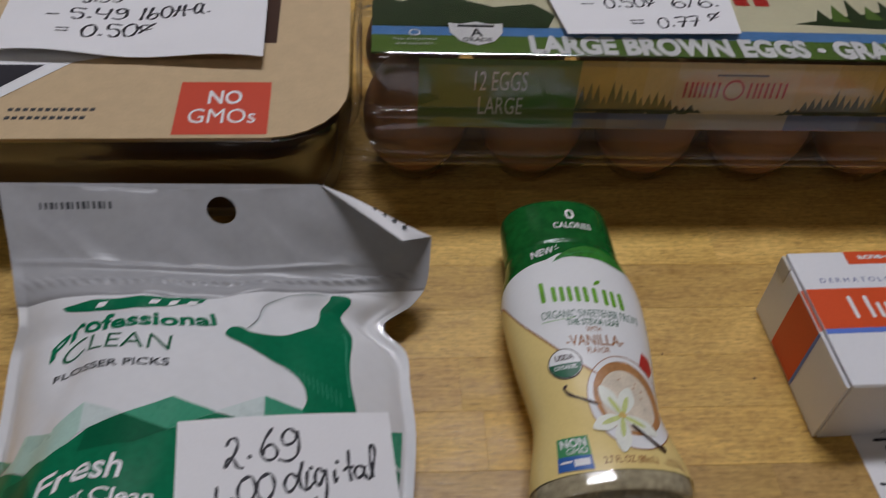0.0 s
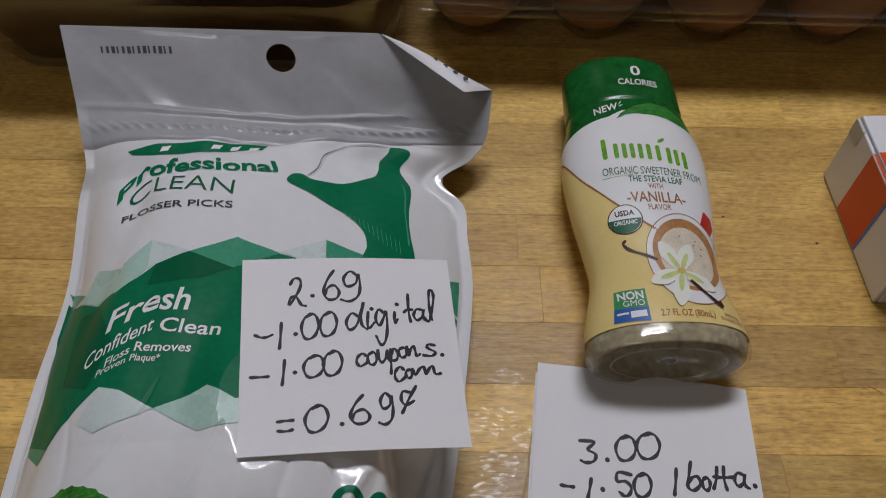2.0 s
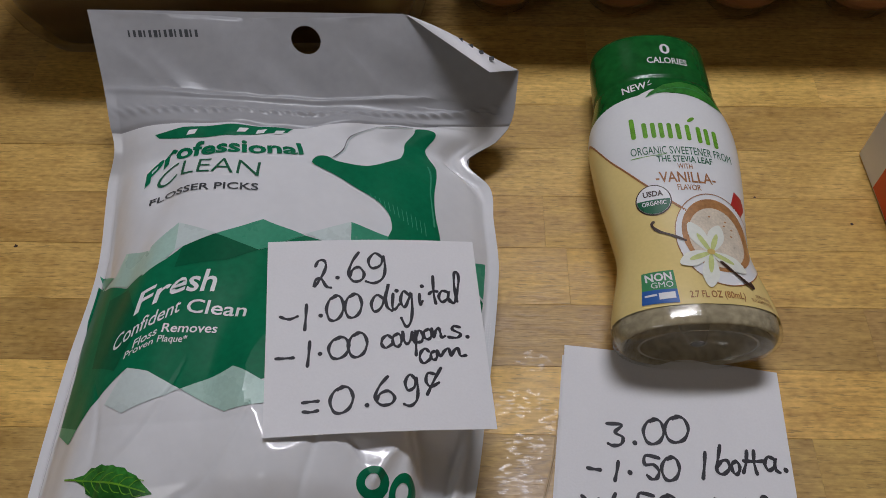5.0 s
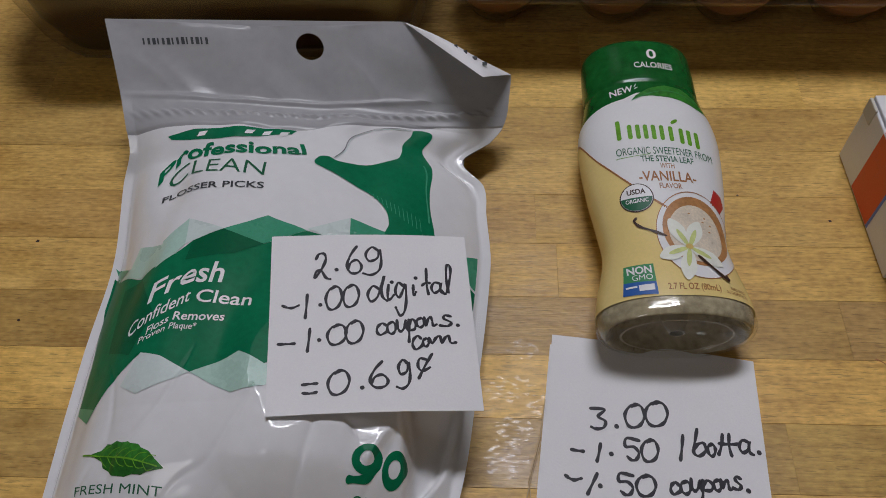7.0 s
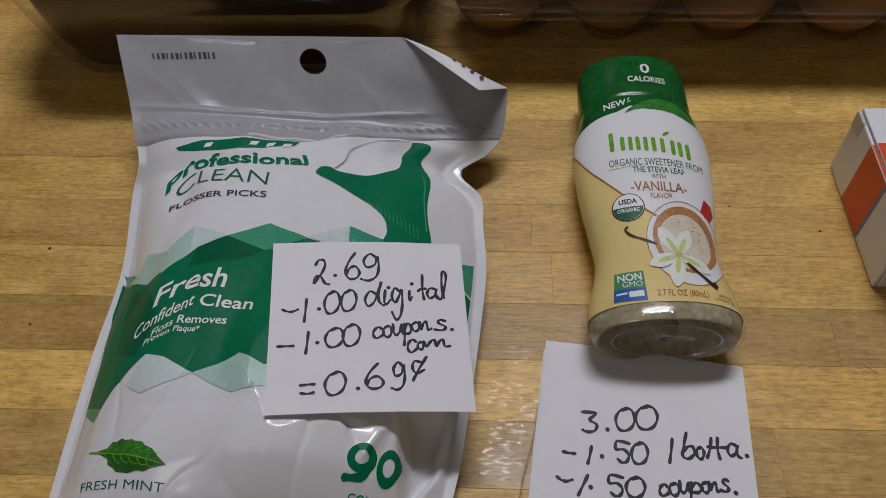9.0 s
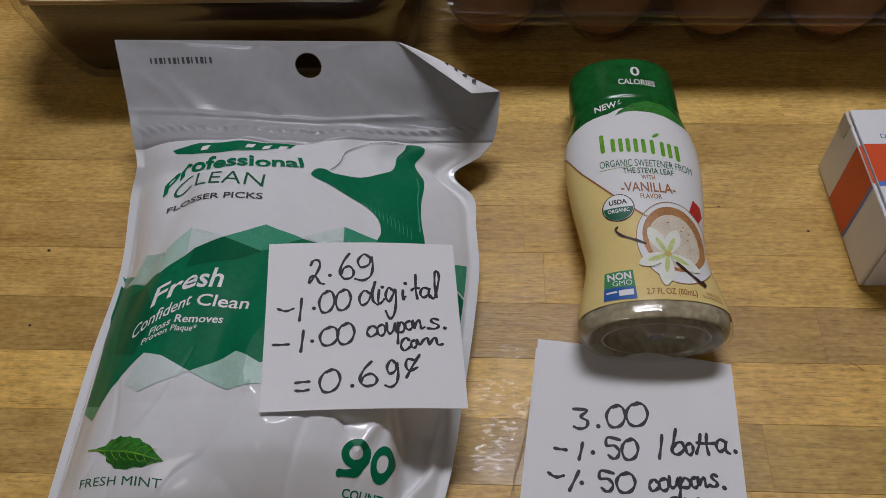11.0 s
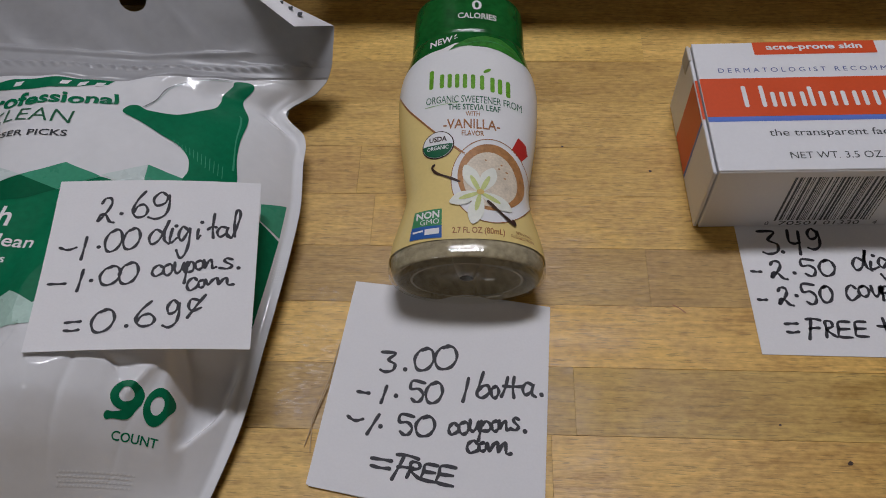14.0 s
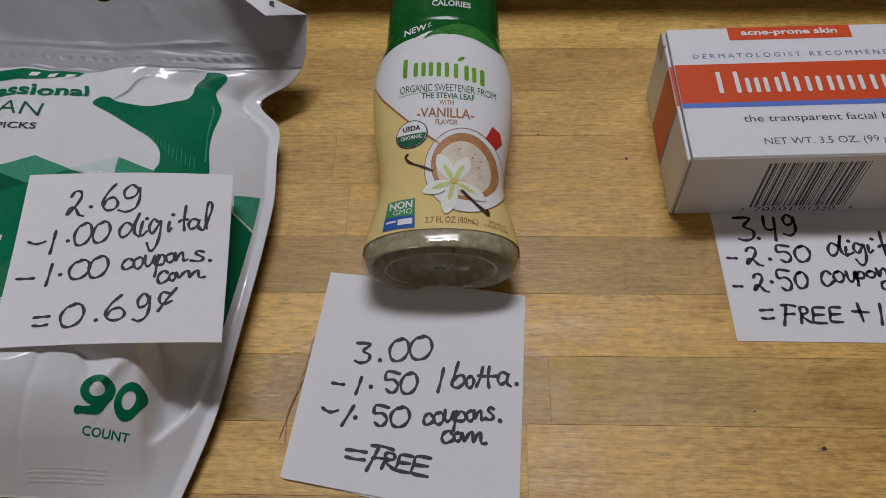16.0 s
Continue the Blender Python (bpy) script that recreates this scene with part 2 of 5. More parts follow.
def keys(v, *rows):
    """Smooth value at v from rows (v, a, b, ...)."""
    if v <= rows[0][0]:
        return np.array(rows[0][1:], float)
    for p, q in zip(rows, rows[1:]):
        if v <= q[0]:
            f = (v - p[0]) / (q[0] - p[0])
            i, j = max(rows.index(p) - 1, 0), min(rows.index(q) + 1, len(rows) - 1)
            a, b, c, d = (np.array(r[1:], float) for r in (rows[i], p, q, rows[j]))
            h = q[0] - p[0]
            m0 = (c - a) / max(q[0] - rows[i][0], 1e-9) * h
            m1 = (d - b) / max(rows[j][0] - p[0], 1e-9) * h
            return (2 * f**3 - 3 * f**2 + 1) * b + (f**3 - 2 * f**2 + f) * m0 + (-2 * f**3 + 3 * f**2) * c + (f**3 - f**2) * m1
    return np.array(rows[-1][1:], float)


def grid_bm(fn, nu, nv, u0=0.0, u1=1.0, v0=0.0, v1=1.0, closed=False):
    bm = bmesh.new()
    rows = [[bm.verts.new(fn(u0 + (u1 - u0) * i / nu, v0 + (v1 - v0) * j / nv)) for i in range(nu if closed else nu + 1)] for j in range(nv + 1)]
    for j in range(nv):
        for i in range(nu):
            k = (i + 1) % nu if closed else i + 1
            bm.faces.new((rows[j][i], rows[j][k], rows[j + 1][k], rows[j + 1][i]))
    return bm


def fine(bm, step):
    """Triangles with no edge much longer than step."""
    bmesh.ops.triangulate(bm, faces=bm.faces[:])
    for _ in range(9):
        long = [e for e in bm.edges if e.calc_length() > step]
        if not long:
            break
        bmesh.ops.subdivide_edges(bm, edges=long, cuts=1, use_grid_fill=False)
        bmesh.ops.triangulate(bm, faces=[f for f in bm.faces if len(f.verts) > 3])
    return bm


def wrap(bm, place, step=0.0015):
    """Lays a flat figure (x, y) on a surface by place(x, y)."""
    fine(bm, step)
    for v in bm.verts:
        v.co = Vector(place(v.co.x, v.co.y))
    return bm


def poly_bm(*loops):
    bm = bmesh.new()
    for loop in loops:
        bm.faces.new([bm.verts.new((p[0], p[1], 0)) for p in loop])
    return bm


def smooth_loop(pts, n=5):
    """A closed curve through the points."""
    out = []
    m = len(pts)
    for i in range(m):
        a, b, c, d = (Vector((pts[(i + k) % m][0], pts[(i + k) % m][1])) for k in (-1, 0, 1, 2))
        for k in range(n):
            f = k / n
            p = 0.5 * ((2 * b) + (c - a) * f + (2 * a - 5 * b + 4 * c - d) * f * f + (3 * b - a - 3 * c + d) * f**3)
            out.append((p.x, p.y))
    return out


def rounded(x0, x1, y0, y1, r, n=6):
    out = []
    for cx, cy, a in ((x1 - r, y0 + r, -90), (x1 - r, y1 - r, 0), (x0 + r, y1 - r, 90), (x0 + r, y0 + r, 180)):
        out += [(cx + r * math.cos(radians(a + 90 * i / n)), cy + r * math.sin(radians(a + 90 * i / n))) for i in range(n + 1)]
    return out


def disc(cx, cy, rx, ry=None, n=36, a0=0.0, a1=360.0, turn=0.0):
    ry = ry or rx
    c, s = math.cos(radians(turn)), math.sin(radians(turn))
    out = []
    for i in range(n if a1 - a0 >= 360 else n + 1):
        a = radians(a0 + (a1 - a0) * i / n)
        x, y = rx * math.cos(a), ry * math.sin(a)
        out.append((cx + x * c - y * s, cy + x * s + y * c))
    return out


def ring_bm(cx, cy, r0, r1, n=40, squash=1.0, turn=0.0):
    bm = bmesh.new()
    a, b = ([bm.verts.new((p[0], p[1], 0)) for p in disc(cx, cy, r, r * squash, n, turn=turn)] for r in (r0, r1))
    for i in range(n):
        bm.faces.new((a[i], b[i], b[(i + 1) % n], a[(i + 1) % n]))
    return bm


def text_bm(body, x, y, w, h, bold=0.0, slant=0.0):
    """Lettering whose ink fills the box with lower left corner (x, y)."""
    cu = bpy.data.curves.new("text", "FONT")
    cu.body, cu.offset, cu.shear, cu.resolution_u = body, bold, slant, 3
    ob = new("text", cu)
    me = bpy.data.meshes.new_from_object(ob.evaluated_get(bpy.context.evaluated_depsgraph_get()))
    bpy.data.objects.remove(ob)
    bpy.data.curves.remove(cu)
    bm = bmesh.new()
    bm.from_mesh(me)
    bpy.data.meshes.remove(me)
    xs, ys = [v.co.x for v in bm.verts], [v.co.y for v in bm.verts]
    x0, x1, y0, y1 = min(xs), max(xs), min(ys), max(ys)
    for v in bm.verts:
        v.co = ((v.co.x - x0) / (x1 - x0) * w + x, (v.co.y - y0) / max(y1 - y0, 1e-6) * h + y, 0)
    return bm


def join(*bms):
    out = bms[0]
    for bm in bms[1:]:
        me = bpy.data.meshes.new("tmp")
        bm.to_mesh(me)
        bm.free()
        out.from_mesh(me)
        bpy.data.meshes.remove(me)
    return out


def bar(x0, x1, y0, y1):
    return poly_bm([(x0, y0), (x1, y0), (x1, y1), (x0, y1)])


def stroke_bm(points, width, smooth=6):
    """A pen line through the points, round at both ends."""
    pts = [Vector((p[0], p[1])) for p in points]
    if len(pts) == 1:
        return poly_bm(disc(pts[0].x, pts[0].y, width * 0.62, n=10))
    line = []
    for i in range(len(pts) - 1):
        a, b, c, d = pts[max(i - 1, 0)], pts[i], pts[i + 1], pts[min(i + 2, len(pts) - 1)]
        for k in range(smooth):
            f = k / smooth
            line.append(0.5 * ((2 * b) + (c - a) * f + (2 * a - 5 * b + 4 * c - d) * f * f + (3 * b - a - 3 * c + d) * f**3))
    line.append(pts[-1])
    bm = bmesh.new()
    left, right = [], []
    for i, p in enumerate(line):
        d = line[min(i + 1, len(line) - 1)] - line[max(i - 1, 0)]
        d = d.normalized() if d.length > 1e-9 else Vector((1, 0))
        nrm = Vector((-d.y, d.x)) * width / 2 * (0.9 + 0.2 * math.sin(i * 0.7))
        left.append(bm.verts.new((*(p + nrm), 0)))
        right.append(bm.verts.new((*(p - nrm), 0)))
    for i in range(len(line) - 1):
        bm.faces.new((left[i], right[i], right[i + 1], left[i + 1]))
    for p, q, a, b in ((line[0], line[1], left[0], right[0]), (line[-1], line[-2], right[-1], left[-1])):
        d = (p - q).normalized() * width * 0.45
        side = Vector((-d.y, d.x))
        cap = [bm.verts.new((*(p + d * math.sin(radians(t)) + side * (-math.cos(radians(t)))), 0)) for t in (36, 72, 108, 144)]
        bm.faces.new([a] + cap + [b])
    return bm


# ---------------------------------------------------------------- room and worktop
def slab(name, *dims, material=WALL, label="", category="wall"):
    bm = box_bm(*dims)
    me = bpy.data.meshes.new(name)
    bm.to_mesh(me)
    bm.free()
    me.materials.append(material)
    return tagged(new(name, me), label, category, kind="structure")


slab("floor", -2.2, 2.2, -2.2, 2.2, -0.96, -0.9, material=DARK_WOOD, label="dark wooden kitchen floor", category="floor")
slab("ceiling", -2.2, 2.2, -2.2, 2.2, 1.6, 1.66, label="plain painted ceiling above the worktop", category="ceiling")
slab("wall_north", -2.2, 2.2, 2.2, 2.3, -0.9, 1.6, label="plain painted wall", category="wall")
slab("wall_south", -2.2, 2.2, -2.3, -2.2, -0.9, 1.6, label="plain painted wall", category="wall")
slab("wall_east", 2.2, 2.3, -2.2, 2.2, -0.9, 1.6, label="plain painted wall", category="wall")
slab("wall_west", -2.3, -2.2, -2.2, 2.2, -0.9, 1.6, label="plain painted wall", category="wall")

GRAIN = pose(0, 0, 0, 0, 0, -13.0)
worktop = thing("worktop", GRAIN, "butcher block worktop of glued maple staves with worn varnish", "worktop", kind="structure")
part("core", box_bm(-0.9, 0.9, -0.5, 0.6, -0.9, -0.012), DARK_WOOD, worktop, "plain carcass under the wooden top")

lamp = thing("ceiling_lamp", pose(LAMP[0], LAMP[1], 1.556), "long frosted glass ceiling lamp, switched on", "lamp")
part("diffuser", box_bm(-0.31, 0.31, -0.08, 0.08, 0.0, 0.034, 0.008, 3), LAMP_GLASS, lamp, "frosted glass trough")
part("mount", box_bm(-0.25, 0.25, -0.05, 0.05, 0.034, 0.044), CARD, lamp, "white metal mount")

# ---------------------------------------------------------------- handwritten notes
def sheet(corners, lift, rest=0.0):
    """Point on a sheet of paper: corners lower left, lower right, upper right, upper left; lift(u, v) bends it."""
    a, b, c, d = (np.array(p, float) for p in corners)

    def place(u, v, h=0.0):
        p = a * (1 - u) * (1 - v) + b * u * (1 - v) + c * u * v + d * (1 - u) * v
        return (p[0], p[1], p[2] + lift(u, v) + rest + h)

    return place


def note(label, corners, lift, group="handwritten price notes"):
    ob = thing("paper_note", Matrix(), label, "note", group)
    place = sheet(corners, lift)
    top = grid_bm(lambda u, v: place(u, v, 0.00018), 24, 24)
    low = grid_bm(lambda u, v: place(u, v, 0.0), 24, 24)
    bmesh.ops.reverse_faces(low, faces=low.faces[:])
    bm = join(top, low)
    bmesh.ops.remove_doubles(bm, verts=bm.verts, dist=1e-6)
    n = 25
    bm.verts.ensure_lookup_table()
    rim = [i for i in range(n)] + [i * n + n - 1 for i in range(1, n)] + [n * n - 1 - i for i in range(1, n)] + [i * n for i in range(n - 2, 0, -1)]
    vs = bm.verts[:]
    for p, q in zip(rim, rim[1:] + rim[:1]):
        bm.faces.new((vs[q], vs[p], vs[p + n * n], vs[q + n * n]))
    part("sheet", bm, PAPER, ob, smooth=False)
    return ob, place


flat = lambda u, v: 0.0

# ---------------------------------------------------------------- pouch of floss picks
def pouch_edges(v):
    left = keys(v, (0, -0.160, -0.075, 0.006), (0.12, -0.1542, -0.048, 0.007), (0.24, -0.1487, -0.0265, 0.009), (0.36, -0.1428, -0.0036, 0.0103), (0.52, -0.1340, 0.027, 0.012),
                (0.68, -0.129, 0.0575, 0.018), (0.72, -0.1248, 0.0645, 0.025), (0.76, -0.1245, 0.0716, 0.030), (0.85, -0.1255, 0.0873, 0.035), (1, -0.127, 0.110, 0.047))
    right = keys(v, (0, -0.047, -0.096, 0.004), (0.12, -0.034, -0.072, 0.006), (0.24, -0.026, -0.052, 0.008), (0.52, -0.0085, 0.000, 0.010),
                 (0.62, -0.0050, 0.0215, 0.0105), (0.68, -0.0032, 0.034, 0.011), (0.725, -0.0085, 0.046, 0.012), (0.76, 0.003, 0.051, 0.014), (0.85, 0.011, 0.058, 0.020), (1, 0.018, 0.080, 0.042))
    return left, right


def ease(f):
    f = max(0.0, min(1.0, f))
    return f * f * (3 - 2 * f)


def zip_line(u):
    return float(keys(u, (-1, 0.784), (-0.37, 0.781), (0.18, 0.789), (0.46, 0.804), (1, 0.858))[0])


def panel_top(u):
    """Where the white printed film ends under the zip."""
    return float(keys(u, (-1, 0.747), (-0.5, 0.742), (0, 0.736), (0.30, 0.752), (0.54, 0.769), (0.9, 0.804), (1, 0.812))[0])


def pouch_base(u, v):
    """Front film of the pouch: u from -1 to 1 across, v from 0 at the bottom seal to 1 at the top edge."""
    left, right = pouch_edges(v)
    p = left + (right - left) * (u + 1) / 2
    full = float(keys(v, (0, 0.004), (0.03, 0.012), (0.06, 0.0185), (0.09, 0.0225), (0.12, 0.0255), (0.18, 0.0285), (0.24, 0.0297), (0.4, 0.0285), (0.52, 0.0255), (0.64, 0.0205), (0.72, 0.012), (0.79, 0.004), (0.85, 0.001), (1, 0.0))[0])
    p[2] += full * (1 - min(1.0, abs(u) / 0.95) ** 3.2) - 0.20 * u * full * (1 - u * u)
    p[1] += 0.004 * (1 - u * u) * max(0, 1 - v / 0.25)
    p[2] += 0.007 * (1 - u * u) * max(0, 1 - v / 0.20)
    soft = (1 - u**4) * min(1, v * 8)
    q = Vector((u * 2.2, v * 2.6, 3.1))
    p[2] += soft * (0.0026 * noise.noise(q) + 0.0014 * noise.noise(q * 2.7)) * (1 if v < 0.78 else 0.5)
    fold = max(0.0, 0.10 - abs(noise.noise(Vector((u * 3.1 + 7.0, v * 4.2, 1.7))))) / 0.10
    p[2] -= soft * 0.0006 * fold * fold * max(0.0, min(1.0, (0.30 - v) * 12))
    plateau = ease((u + 0.15) / 0.35) * (1 - ease((u - 0.66 - (0.21 - v) * 0.82) / 0.07)) * ease((v - 0.02) / 0.10) * (1 - ease((v - 0.27) / 0.14))
    p[2] += 0.0052 * plateau
    # dented corner beside the count: a sharp fold, a flat facet, a second fold at the seal
    c1, c2 = 0.671 + (0.21 - v) * 0.82, float(keys(v, (0.05, 0.76), (0.08, 0.80), (0.13, 0.878), (0.19, 0.905), (0.26, 0.92))[0])
    win = ease((v - 0.04) / 0.05) * (1 - ease((v - 0.20) / 0.07))
    p[2] -= 0.0062 * win * ease((u - c1) / 0.045) * (1 - ease((u - c2 + 0.03) / 0.06))
    # crumpled film above the count
    crumple = math.exp(-((u - 0.54) / 0.13) ** 2 - ((v - 0.165) / 0.045) ** 2)
    p[2] += crumple * 0.0008 * (0.5 - abs(noise.noise(Vector((u * 13 + v * 10, v * 30 - u * 5, 4.5)))))
    p[2] -= 0.0012 * math.exp(-((u + 0.74 - 0.35 * (v - 0.3)) / 0.07) ** 2 - ((v - 0.30) / 0.22) ** 2)
    p[2] -= 0.0030 * math.exp(-((u + 0.62) / 0.10) ** 2 - ((v - 0.62) / 0.06) ** 2)
    # zip: a crimped ridge, a straight ridge above it, loose puckers in the flap
    zr = zip_line(u)
    p[2] += (0.0009 + 0.0004 * math.sin(u * 105 + (v - zr) * 260 + 2 * noise.noise(Vector((u * 5, 0, 0))))) * math.exp(-((v - zr) / 0.010) ** 2) * (1 - u**8)
    p[2] += 0.0008 * math.exp(-((v - zr - 0.048) / 0.006) ** 2) * (1 - u**8)
    p[2] += 0.0005 * ease((v - panel_top(u)) / 0.006)
    up = v - zr
    p[2] += 0.0030 * (0.45 - abs(noise.noise(Vector((u * 4.4 + up * 9, up * 5, 8.0))))) * math.exp(-((up - 0.10) / 0.045) ** 2) * (1 - u**8)
    if v > 0.84:
        p[2] += 0.0016 * noise.noise(Vector((u * 2.4, v * 9, 8.0))) * (1 - u**8)
    # pinched right shoulder
    p[2] -= 0.0030 * math.exp(-((u - 0.90 + 0.9 * (v - 0.71)) / 0.045) ** 2 - ((v - 0.70) / 0.05) ** 2)
    # the paper note presses the film flat
    rest = 0.0413 - 0.222 * (p[0] + 0.0825) - 0.010 * (p[1] + 0.0534) + 0.5 * max(0.0, -0.0575 - p[1]) + 0.5 * max(0.0, p[1] - 0.006)
    p[2] = min(p[2], rest)
    return p


TILT = (0.085, -0.006)
FAN = pouch_base(0.575, 0.145)


def pouch_front(u, v, h=0.0):
    """The film with its flat crumpled fan over the count."""
    p = pouch_base(u, v)
    a, b = u * 71.5 - 43.3, v * 190 - 20.5
    if 0 < b < 14:
        w = ease(b / 2.5) * ease((14 - b) / 3) * ease((0.4 + 0.60 * b - abs(a + 0.20 * b)) / 2.0)
        crease = noise.noise(Vector((a * 0.34, b * 0.24, 2.0))) * 0.00022
        p[2] += w * (FAN[2] - TILT[0] * (p[0] - FAN[0]) - TILT[1] * (p[1] - FAN[1]) + crease - p[2])
    return (p[0], p[1], p[2] + h)


POUCH = thing("floss_pick_pouch", Matrix(), "white and green glossy resealable pouch of floss picks, lying filled", "pouch")


def fold_side(u, v):
    """Positive where the top corner is folded over."""
    (u0, v0), (u1, v1) = FOLD
    return (u1 - u0) * (v - v0) - (v1 - v0) * (u - u0)


FOLD = ((0.45, 1.0), (1.0, 0.918))
HOLE = (-0.010, 0.9516, 0.0089)


def pouch_panel():
    from mathutils.geometry import delaunay_2d_cdt
    bm = grid_bm(lambda u, k: pouch_front(u, k * panel_top(u)), 200, 230, -1, 1)
    part("front_panel", bm, FILM, POUCH, "glossy white film with soft wrinkles", True)
    part("zip_strip", grid_bm(lambda u, k: pouch_front(u, panel_top(u) + (0.86 - panel_top(u)) * k), 320, 40, -1, 1), FILM_THIN, POUCH, "pressed zip ridges across the film", True)
    # hanging flap with its round hole and folded corner
    sx = 0.0715
    pts = [Vector((-1, 0.86)), Vector((1, 0.86)), Vector((1, FOLD[1][1])), Vector((FOLD[0][0], 1)), Vector((-1, 1))]
    edges = [(i, (i + 1) % 5) for i in range(5)]
    n0 = len(pts)
    hole = [(HOLE[0] + HOLE[2] * 0.55 * math.cos(a) / sx, HOLE[1] + HOLE[2] * 0.55 * math.sin(a) / 0.19) for a in (radians(10 * i) for i in range(36))]
    pts += [Vector(p) for p in hole]
    edges += [(n0 + i, n0 + (i + 1) % 36) for i in range(36)]
    for j in range(1, 15):
        for i in range(1, 90):
            u, v = -1 + i / 45, 0.86 + 0.01 * j
            if fold_side(u, v) < -0.004 and math.hypot((u - HOLE[0]) * sx, (v - HOLE[1]) * 0.19) > HOLE[2] * 0.55 + 0.0006 and v < 0.998:
                pts.append(Vector((u, v)))
    for i in range(1, 110):
        pts.append(Vector((-1 + i / 55, 0.86)))
    out = delaunay_2d_cdt(pts, edges, [], 1, 1e-7)
    bm = bmesh.new()
    vs = [bm.verts.new((p.x, p.y, 0)) for p in out[0]]
    for f in out[2]:
        c = sum((out[0][i] for i in f), Vector((0, 0))) / len(f)
        if math.hypot((c.x - HOLE[0]) * sx, (c.y - HOLE[1]) * 0.19) > HOLE[2] * 0.55 * 0.995 and fold_side(c.x, c.y) < 1e-6:
            bm.faces.new([vs[i] for i in f])
    for v in bm.verts:
        v.co = Vector(pouch_front(v.co.x, v.co.y))
    part("hanging_flap", bm, FILM_THIN, POUCH, "greyish white flap with a round hanging hole", True)
    def rear(u, v):
        p = pouch_front(u, v)
        return (p[0], p[1], p[2] - 0.0004 - (p[2] - 0.0014) * (1 - u**10) * max(0.0, min(1.0, (0.78 - v) / 0.1)) * min(1.0, v * 12 + 0.02))

    back = grid_bm(rear, 60, 60, -1, 1, 0, 0.86)
    bmesh.ops.reverse_faces(back, faces=back.faces[:])
    part("back_panel", back, FILM_THIN, POUCH, "", True)
    gus = grid_bm(lambda u, v: (lambda p: (p[0] + 0.002 * (1 - v), p[1] + 0.012 * (1 - v) * (1 - u * u), p[2] * v + 0.0005))(pouch_front(u, 0.0)), 40, 6, -1, 1)
    part("bottom_gusset", gus, CARD_INSIDE, POUCH, "creased cream bottom gusset", True)


pouch_panel()


def on_pouch(layer):
    return lambda x, y: pouch_front(x / 0.0715, y / 0.19, 0.00003 + 0.00010 * layer)


# ---------------------------------------------------------------- sweetener bottle
BOTTLE = thing("sweetener_bottle", pose(0.0415, -0.0415, 0.0, 0, 0, -12.05), "small oval sweetener squeeze bottle, green, white and cream sleeve, lying down", "bottle")


def bottle_half(s):
    return keys(s, (0, 0.0215, 0.0125), (0.0012, 0.0238, 0.0142), (0.004, 0.0250, 0.0149), (0.012, 0.0243, 0.0149), (0.030, 0.0205, 0.0140), (0.042, 0.0216, 0.0142),
                (0.056, 0.0236, 0.0146), (0.074, 0.0250, 0.0149), (0.083, 0.0244, 0.0148), (0.092, 0.0222, 0.0146), (0.0975, 0.0210, 0.0143), (0.0985, 0.0206, 0.0140), (0.0995, 0.0211, 0.0145), (0.117, 0.0207, 0.0143), (0.1205, 0.0200, 0.0136), (0.122, 0.0180, 0.0118))


def bottle_ring(phi, s, h=0.0):
    """phi in degrees from the top of the lying bottle, positive to the right."""
    a, b = bottle_half(s)
    x, z = math.sin(radians(phi)), math.cos(radians(phi))
    x, z = math.copysign(abs(x) ** 0.92, x), math.copysign(abs(z) ** 0.92, z)
    return ((a + h) * x, s, 0.0150 + (b + h) * z)


def on_bottle(layer):
    def place(x, y):
        y -= 0.0012 * max(0.0, min(1.0, (0.036 - y) / 0.02))
        a, b = bottle_half(y)
        f = max(-0.995, min(0.995, x / a))
        phi = math.degrees(math.asin(math.copysign(abs(f) ** (1 / 0.92), f)))
        return bottle_ring(phi, y, 0.00010 * layer)
    return place


def green_edge(phi):
    c = abs((phi + 180) % 360 - 180)
    return 0.0905 - 0.0085 * min(1, (c / 95) ** 2) + (0.0022 if -22 < phi < 4 else 0) * (1 - abs((phi + 9) / 13)) if c < 120 else 0.082


def cream_edge(phi):
    return float(keys(phi, (-180, 0.079), (-85, 0.077), (-50, 0.062), (-15, 0.046), (15, 0.036), (50, 0.031), (90, 0.034), (180, 0.079))[0])


def strip(f0, f1, nv, h=0.0):
    return grid_bm(lambda phi, k: bottle_ring(phi, f0(phi) + (f1(phi) - f0(phi)) * k, h), 144, nv, -180, 180)


part("sleeve", strip(lambda p: 0.0074, cream_edge, 40), SLEEVE_CREAM, BOTTLE, "cream printed shrink sleeve", True)
part("sleeve_white_field", strip(cream_edge, green_edge, 40), SLEEVE_WHITE, BOTTLE, "white field of the sleeve", True)
part("cap_cover", strip(green_edge, lambda p: 0.122, 50), SLEEVE_GREEN, BOTTLE, "green sleeve over shoulder and cap", True)
part("cap_end", grid_bm(lambda phi, k: (lambda q: (q[0] * (1 - k), 0.122 + 0.0006 * k, 0.015 + (q[2] - 0.015) * (1 - k)))(bottle_ring(phi, 0.122)), 72, 6, -180, 180), SLEEVE_GREEN, BOTTLE, "", True)
base = part("bottle_base", strip(lambda p: 0.0, lambda p: 0.0074, 10), BASE_CLEAR, BOTTLE, "clear plastic bottle base", True)
part("base_end", grid_bm(lambda phi, k: (lambda q: (q[0] * (1 - k), 0.0016 * math.sin(k * 2.4), 0.015 + (q[2] - 0.015) * (1 - k)))(bottle_ring(phi, 0.0)), 72, 12, -180, 180), BASE_CLEAR, base, "", True)


